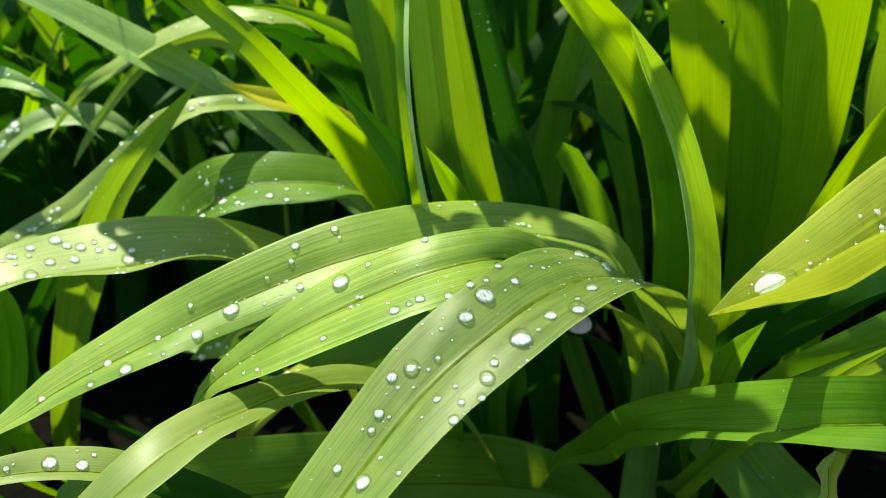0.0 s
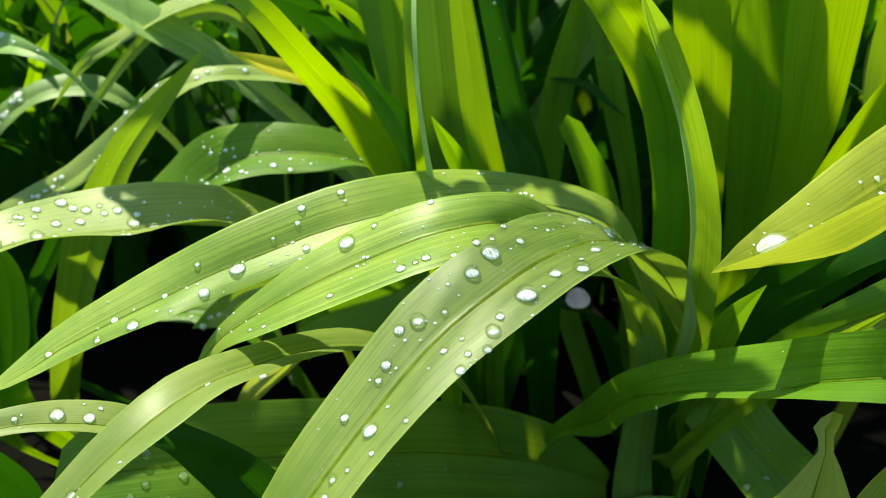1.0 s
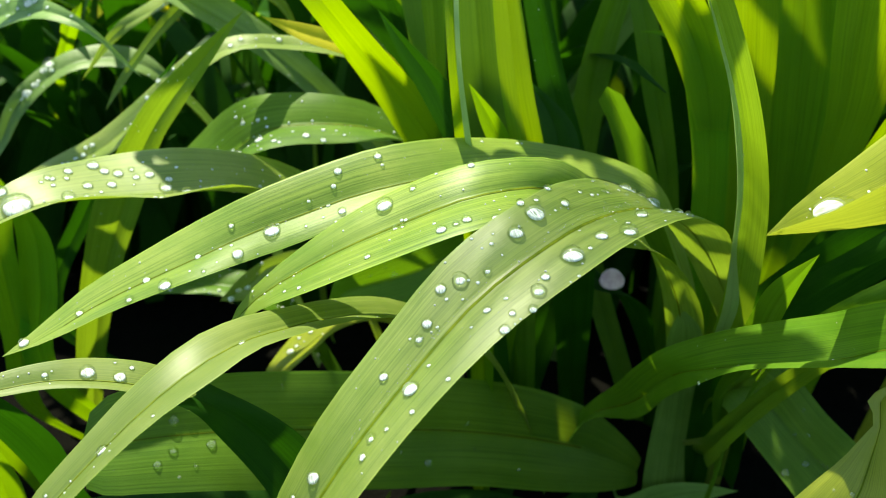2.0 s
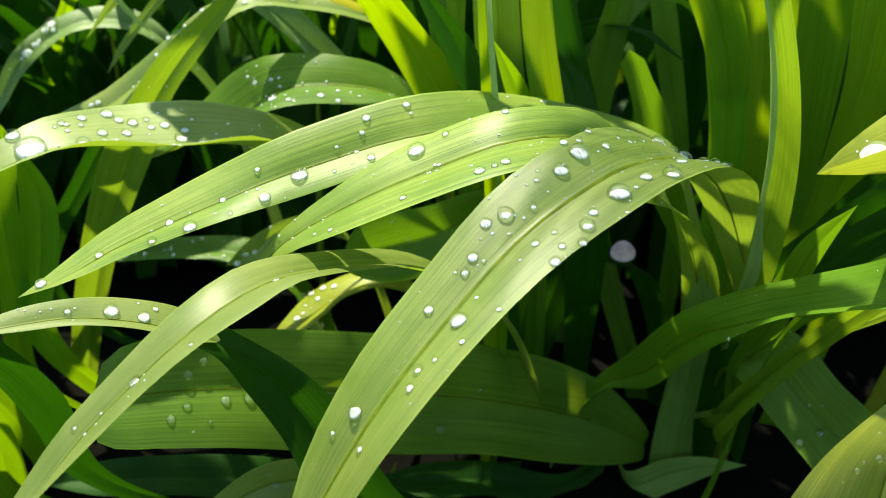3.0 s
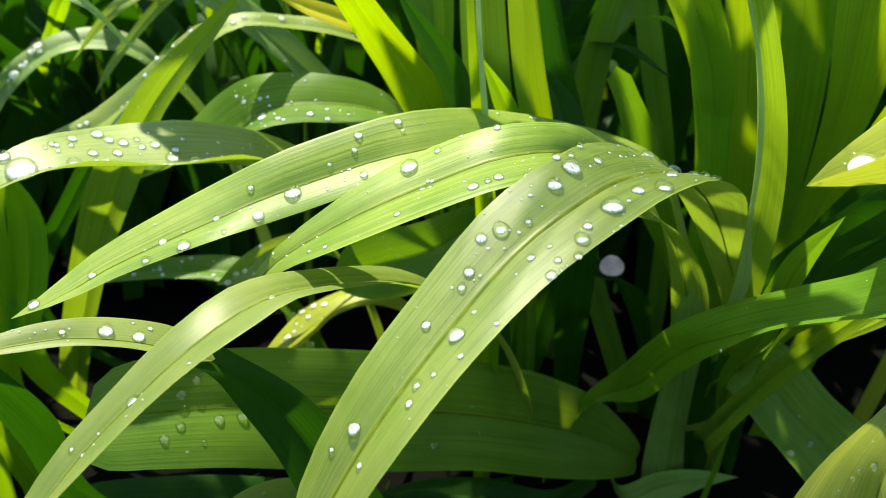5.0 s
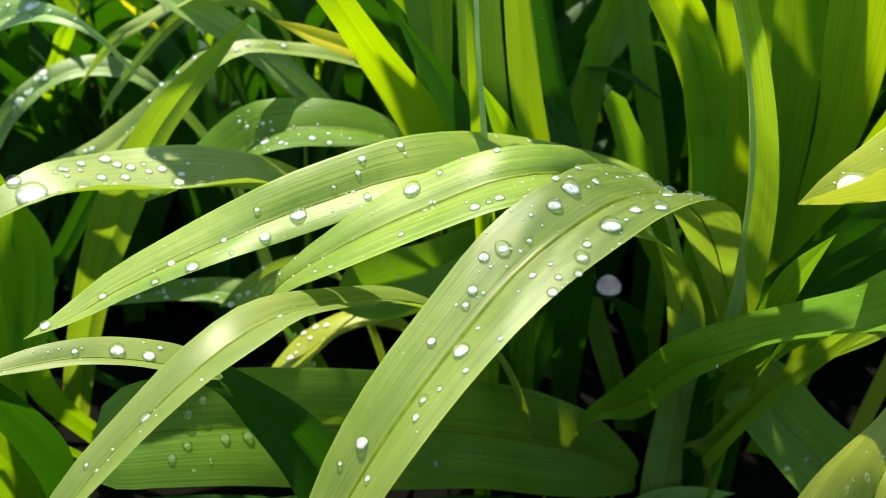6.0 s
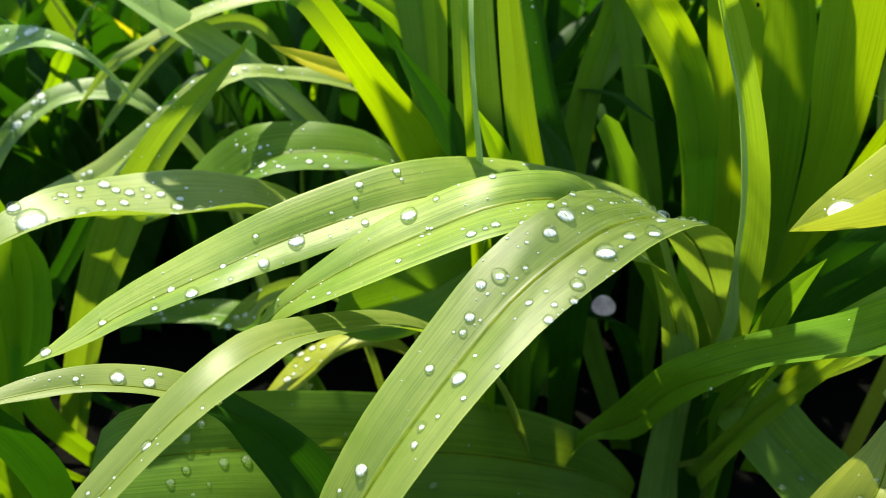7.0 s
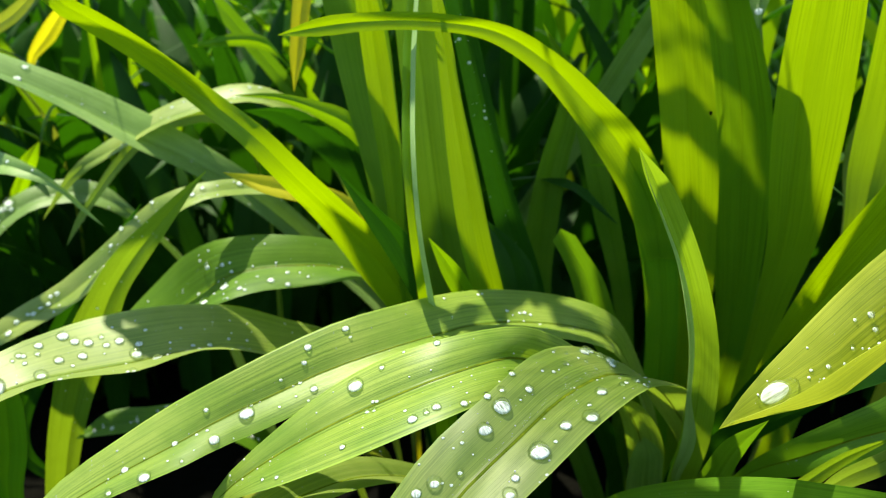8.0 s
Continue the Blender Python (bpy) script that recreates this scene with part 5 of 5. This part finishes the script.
for n, (y, low, end) in enumerate(((488, 440, -103), (512, 452, -118), (537, 442, -113), (562, 456, -123), (595, 446, -133), (650, 450, -143), (710, 455, -183))):
    leaf("high_%d" % n, "r", "dark", 0.5, 0.2, [
        (270 + n % 3 * 20, 445 + n * 15, 0, 2, 6, 0), (262 + n % 3 * 20, 435 + n * 15, 200, 3, 9, 0), (230 + n % 4 * 8, y + 14, 350, 3, 11, 1), (170, y + 5, low - 5, 2, 11, 1),
        (110, y, low, 1, 11, 1), (40 + end, y, low - 3, 0, 8, 0), (end, y - 2, low - 12, 0, 0, 0)])

for n, (y, low, half) in enumerate(((437, 446, 6), (461, 440, 8))):
    leaf("cross_%d" % n, "r", "dark", 0.5, 0.2, [
        (268 + n * 14, y + 170, 0, 2, 6, 0), (262 + n * 14, y + 165, 220, 3, 8, 0), (215, y + 120, 400, 4, 8, 1), (140, y + 50, low + 2, 3, half + 1, 1),
        (95, y + 17, low + 4, 1, half, 0), (64, y, low, 0, half, 0), (40, y - 5, low - 8, 0, 0, 0)])

# Unseen thin blades, spaced as a comb to half-shade leaf C
for n in range(7):
    off = -18 + 6 * n
    px, py = 0.64 * off, -0.77 * off
    leaf("shade_comb_%d" % n, "r", "dark", 0.5, 0.2, [
        (150 + px, 780 + py, 0, 2, 1, 0), (140 + px, 760 + py, 400, 1.6, 0.8, 0), (100 + px, 650 + py, 720, 1.4, 0.8, 0), (20 + px, 535 + py, 775, 0.85, -1.0, 0), (-45 + px, 455 + py, 752, 0.8, -1.0, 0),
        (-80 + px, 408 + py, 748, 0.75, -0.95, 0), (-108 + px, 376 + py, 745, 0.75, -0.9, 0), (-132 + px + n % 2 * 6, 348 + py, 738, 0, 0, 0)])

leaf("slant", "r", "dark", 0.5, 0.2, [
    (60, 700, 0, 5, 0, 0), (60, 690, 300, 7, 0, 0), (45, 600, 520, 8, 0, 0), (25, 500, 560, 4, 0, 0), (12, 430, 480, 1.6, 0, 0),
    (14, 390, 425, 1.6, 0, 0), (18, 370, 417, 5, 0, 0), (22, 350, 412, 9, 2, 0), (36, 318, 408, 9, 4, 0), (48, 299, 406, 6, 3, 0), (57, 284, 402, 0, 0, 0)])
leaf("side_arch", "l", "dark", 0.5, 0.2, [
    (-345, 500, 0, 2, 6, 0), (-340, 495, 250, 3, 9, 0), (-300, 460, 385, 4, 12, 0), (-240, 430, 424, 2, 14, 0),
    (-180, 419.5, 428, 0, 17.5, 0), (-135, 419, 424, 0, 17.5, 0), (-98, 422, 415, 0, 0, 0)])
leaf("low_arch", "r", "dark", 0.5, 0.2, [
    (265, 600, 0, 2, 6, 0), (258, 590, 220, 2, 4, 0), (200, 520, 400, 2, 4, 0), (112, 447, 438, 2, 4, 0), (80, 412, 436, 2, 5, 0),
    (50, 388, 432, 2, 9, 0), (15, 379, 430, 0, 9, 0), (-25, 377, 428, 0, 8, 0), (-58, 376, 424, 0, 0, 0)])
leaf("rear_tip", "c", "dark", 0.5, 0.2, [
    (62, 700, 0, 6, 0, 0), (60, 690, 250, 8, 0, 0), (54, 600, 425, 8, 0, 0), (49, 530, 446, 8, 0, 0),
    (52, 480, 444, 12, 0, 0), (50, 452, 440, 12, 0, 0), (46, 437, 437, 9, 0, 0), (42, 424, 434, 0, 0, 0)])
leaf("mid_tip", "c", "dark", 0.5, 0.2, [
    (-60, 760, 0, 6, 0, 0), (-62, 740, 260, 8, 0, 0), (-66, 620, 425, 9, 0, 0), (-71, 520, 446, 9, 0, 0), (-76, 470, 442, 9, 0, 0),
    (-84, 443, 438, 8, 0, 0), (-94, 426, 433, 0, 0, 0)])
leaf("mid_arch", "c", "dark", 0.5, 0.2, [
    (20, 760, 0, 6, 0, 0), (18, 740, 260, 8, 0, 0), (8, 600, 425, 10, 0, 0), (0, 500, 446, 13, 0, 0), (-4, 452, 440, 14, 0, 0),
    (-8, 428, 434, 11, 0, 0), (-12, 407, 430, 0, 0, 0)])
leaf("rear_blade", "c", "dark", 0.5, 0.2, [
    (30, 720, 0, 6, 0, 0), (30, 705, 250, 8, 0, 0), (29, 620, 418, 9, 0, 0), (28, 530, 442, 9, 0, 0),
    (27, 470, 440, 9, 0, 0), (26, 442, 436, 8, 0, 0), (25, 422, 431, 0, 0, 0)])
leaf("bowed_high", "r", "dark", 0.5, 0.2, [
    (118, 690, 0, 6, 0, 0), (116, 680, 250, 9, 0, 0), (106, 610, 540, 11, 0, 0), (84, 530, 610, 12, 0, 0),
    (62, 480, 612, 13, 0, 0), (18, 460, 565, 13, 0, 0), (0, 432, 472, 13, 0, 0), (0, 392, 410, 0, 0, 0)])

for n, (y, low) in enumerate(((635, 452), (678, 444), (775, 448))):
    leaf("side_%d" % n, "l", "dark", 0.5, 0.2, [
        (-480 - n % 2 * 25, y + 20, 0, 0, 6, 0), (-470 - n % 2 * 25, y + 15, 200, 0, 9, 0), (-420, y + 8, 380, 0, 13, 1), (-330, y, low, 0, 14, 1),
        (-210, y - 5, low + 4, 0, 14, 1), (-110, y - 8, low - 8, 0, 10, 0), (-60 + n % 3 * 15, y - 10, low - 25, 0, 0, 0)])


# ---- a dark fleck on an upright leaf ----
def fleck(key, row, col):
    bm = bmesh.new()
    bmesh.ops.create_icosphere(bm, subdivisions=2, radius=1.0)
    for v in bm.verts:
        x, y, z = v.co
        v.co = (0.0011 * x * (1 + 0.35 * y), 0.0007 * y * (1 + 0.3 * math.sin(5 * x)), 0.0003 * z + 0.0002)
    mesh = bpy.data.meshes.new("leaf_fleck")
    bm.to_mesh(mesh)
    bm.free()
    mesh.materials.append(SOIL)
    ob = new("leaf_fleck", mesh)
    ob.matrix_world = stand_on(key, row, col)
    tagged(ob, "tiny dark speck on an upright leaf", "dirt speck")


fleck("U1", 27.8, 10.9)


# ---- a fallen petal ----
def petal_material():
    mat, nodes, links = graph("pink_petal")
    out = nodes.new("ShaderNodeOutputMaterial")
    place = nodes.new("ShaderNodeTexCoord")
    flow = node(nodes, "ShaderNodeTexNoise", Scale=300.0, Detail=3.0)
    links.new(place.outputs["Object"], flow.inputs["Vector"])
    tone = ramp(nodes, (0.3, (0.55, 0.36, 0.42)), (0.7, (0.78, 0.62, 0.66)))
    links.new(flow.outputs[0], tone.inputs[0])
    skin = node(nodes, "ShaderNodeBsdfPrincipled", Roughness=0.5)
    links.new(tone.outputs[0], skin.inputs["Base Color"])
    links.new(skin.outputs[0], out.inputs[0])
    return mat


def fallen_petal(key, row, col):
    # Raised and tipped towards the camera so it shows as a disc
    m = Matrix.Translation(stand_on(key, row, col).translation + Vector((0, -0.0015, 0.0042))) @ Matrix.Rotation(radians(58), 4, "X")
    bm = bmesh.new()
    bmesh.ops.create_uvsphere(bm, u_segments=20, v_segments=12, radius=1.0)
    for v in bm.verts:
        x, y, z = v.co
        v.co = (0.0062 * x * (1 - 0.18 * y), 0.0054 * y, 0.0011 * z + 0.0018 * (x * x + y * y) + 0.0009)
    mesh = bpy.data.meshes.new("petal")
    bm.to_mesh(mesh)
    bm.free()
    mesh.materials.append(petal_material())
    mesh.polygons.foreach_set("use_smooth", [True] * len(mesh.polygons))
    ob = new("petal", mesh)
    ob.matrix_world = m
    tagged(ob, "small pale pink fallen petal at a dark leaf, tipped towards the camera", "petal")


fallen_petal("X11", 33, 8)


# ---- the mass of foliage behind ----
def far_blades(name, count, box, heights, material, words):
    """Many strap leaves that nobody could count, in one mesh: each rises from the soil, leans and arches over."""
    rng = np.random.default_rng(len(name) + count)
    verts, faces, uvs = [], [], []
    for _ in range(count):
        x, y = rng.uniform(box[0], box[1]), rng.uniform(box[2], box[3])
        high, turn = rng.uniform(*heights), rng.uniform(0, 2 * math.pi)
        lean, wide, droop = rng.uniform(0.1, 0.55), rng.uniform(0.007, 0.016), rng.uniform(0.0, 0.5)
        spin = rng.uniform(0, math.pi)
        d = np.array([math.cos(turn), math.sin(turn), 0])
        side = np.array([math.cos(spin), math.sin(spin) * 0.5, 0])
        start = len(verts)
        for i in range(11):
            f = i / 10
            rise = high * (f - droop * f**3)
            mid = np.array([x, y, rise]) + d * high * lean * (f**1.7)
            w = wide * (1 - f**3) * (0.6 + 0.8 * min(1, f * 3))
            for j, q in enumerate((-1, 0, 1)):
                verts.append(tuple(mid + side * w * q - d * 0.25 * wide * (1 - abs(q))))
                uvs.append((0.5 + 0.5 * q, f * high + y * 7))
        for i in range(10):
            for j in range(2):
                a = start + i * 3 + j
                faces.append((a, a + 1, a + 4, a + 3))
    ob = link_mesh(name, verts, faces, material)
    layer = ob.data.uv_layers.new(name="blade")
    index = np.empty(len(ob.data.loops), int)
    ob.data.loops.foreach_get("vertex_index", index)
    layer.data.foreach_set("uv", np.array(uvs)[index].ravel())
    return tagged(ob, words, "foliage", kind="stuff")


# Most beds wear the near-black leaf colour that stands for deep shade
far_blades("leaf_thicket", 700, (-0.55, 0.6, 0.54, 0.82), (0.17, 0.36), LEAF["dark"], "dense thicket of strap leaves behind the clumps, shade put into their dark green")
# Leaves in the lit colour, as though sun reached into the thicket
far_blades("young_leaf_thicket", 150, (-0.55, 0.6, 0.6, 0.9), (0.24, 0.42), LEAF["lit"], "yellow-green strap leaves, coloured as if sunlit, standing among the dark thicket")
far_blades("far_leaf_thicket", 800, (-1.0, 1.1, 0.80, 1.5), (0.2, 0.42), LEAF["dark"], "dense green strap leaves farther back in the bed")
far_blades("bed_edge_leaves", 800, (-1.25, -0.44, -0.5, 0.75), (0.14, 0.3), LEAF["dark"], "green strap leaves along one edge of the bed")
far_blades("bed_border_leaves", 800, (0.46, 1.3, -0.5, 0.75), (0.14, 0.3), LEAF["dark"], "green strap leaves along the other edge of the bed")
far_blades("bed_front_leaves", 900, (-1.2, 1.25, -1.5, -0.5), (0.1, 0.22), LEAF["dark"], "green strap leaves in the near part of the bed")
# Unseen; added to keep sky light out of the gaps under the leaves
far_blades("low_bed_leaves", 700, (-0.46, 0.46, -0.5, 0.08), (0.06, 0.1), LEAF["dark"], "unseen low dark green leaves covering the soil in front of the clumps, added to block sky light")
far_blades("distant_bed_foliage", 1500, (-2.2, 2.4, 1.5, 3.6), (0.25, 0.5), LEAF["mid"], "distant green strap foliage filling the bed")
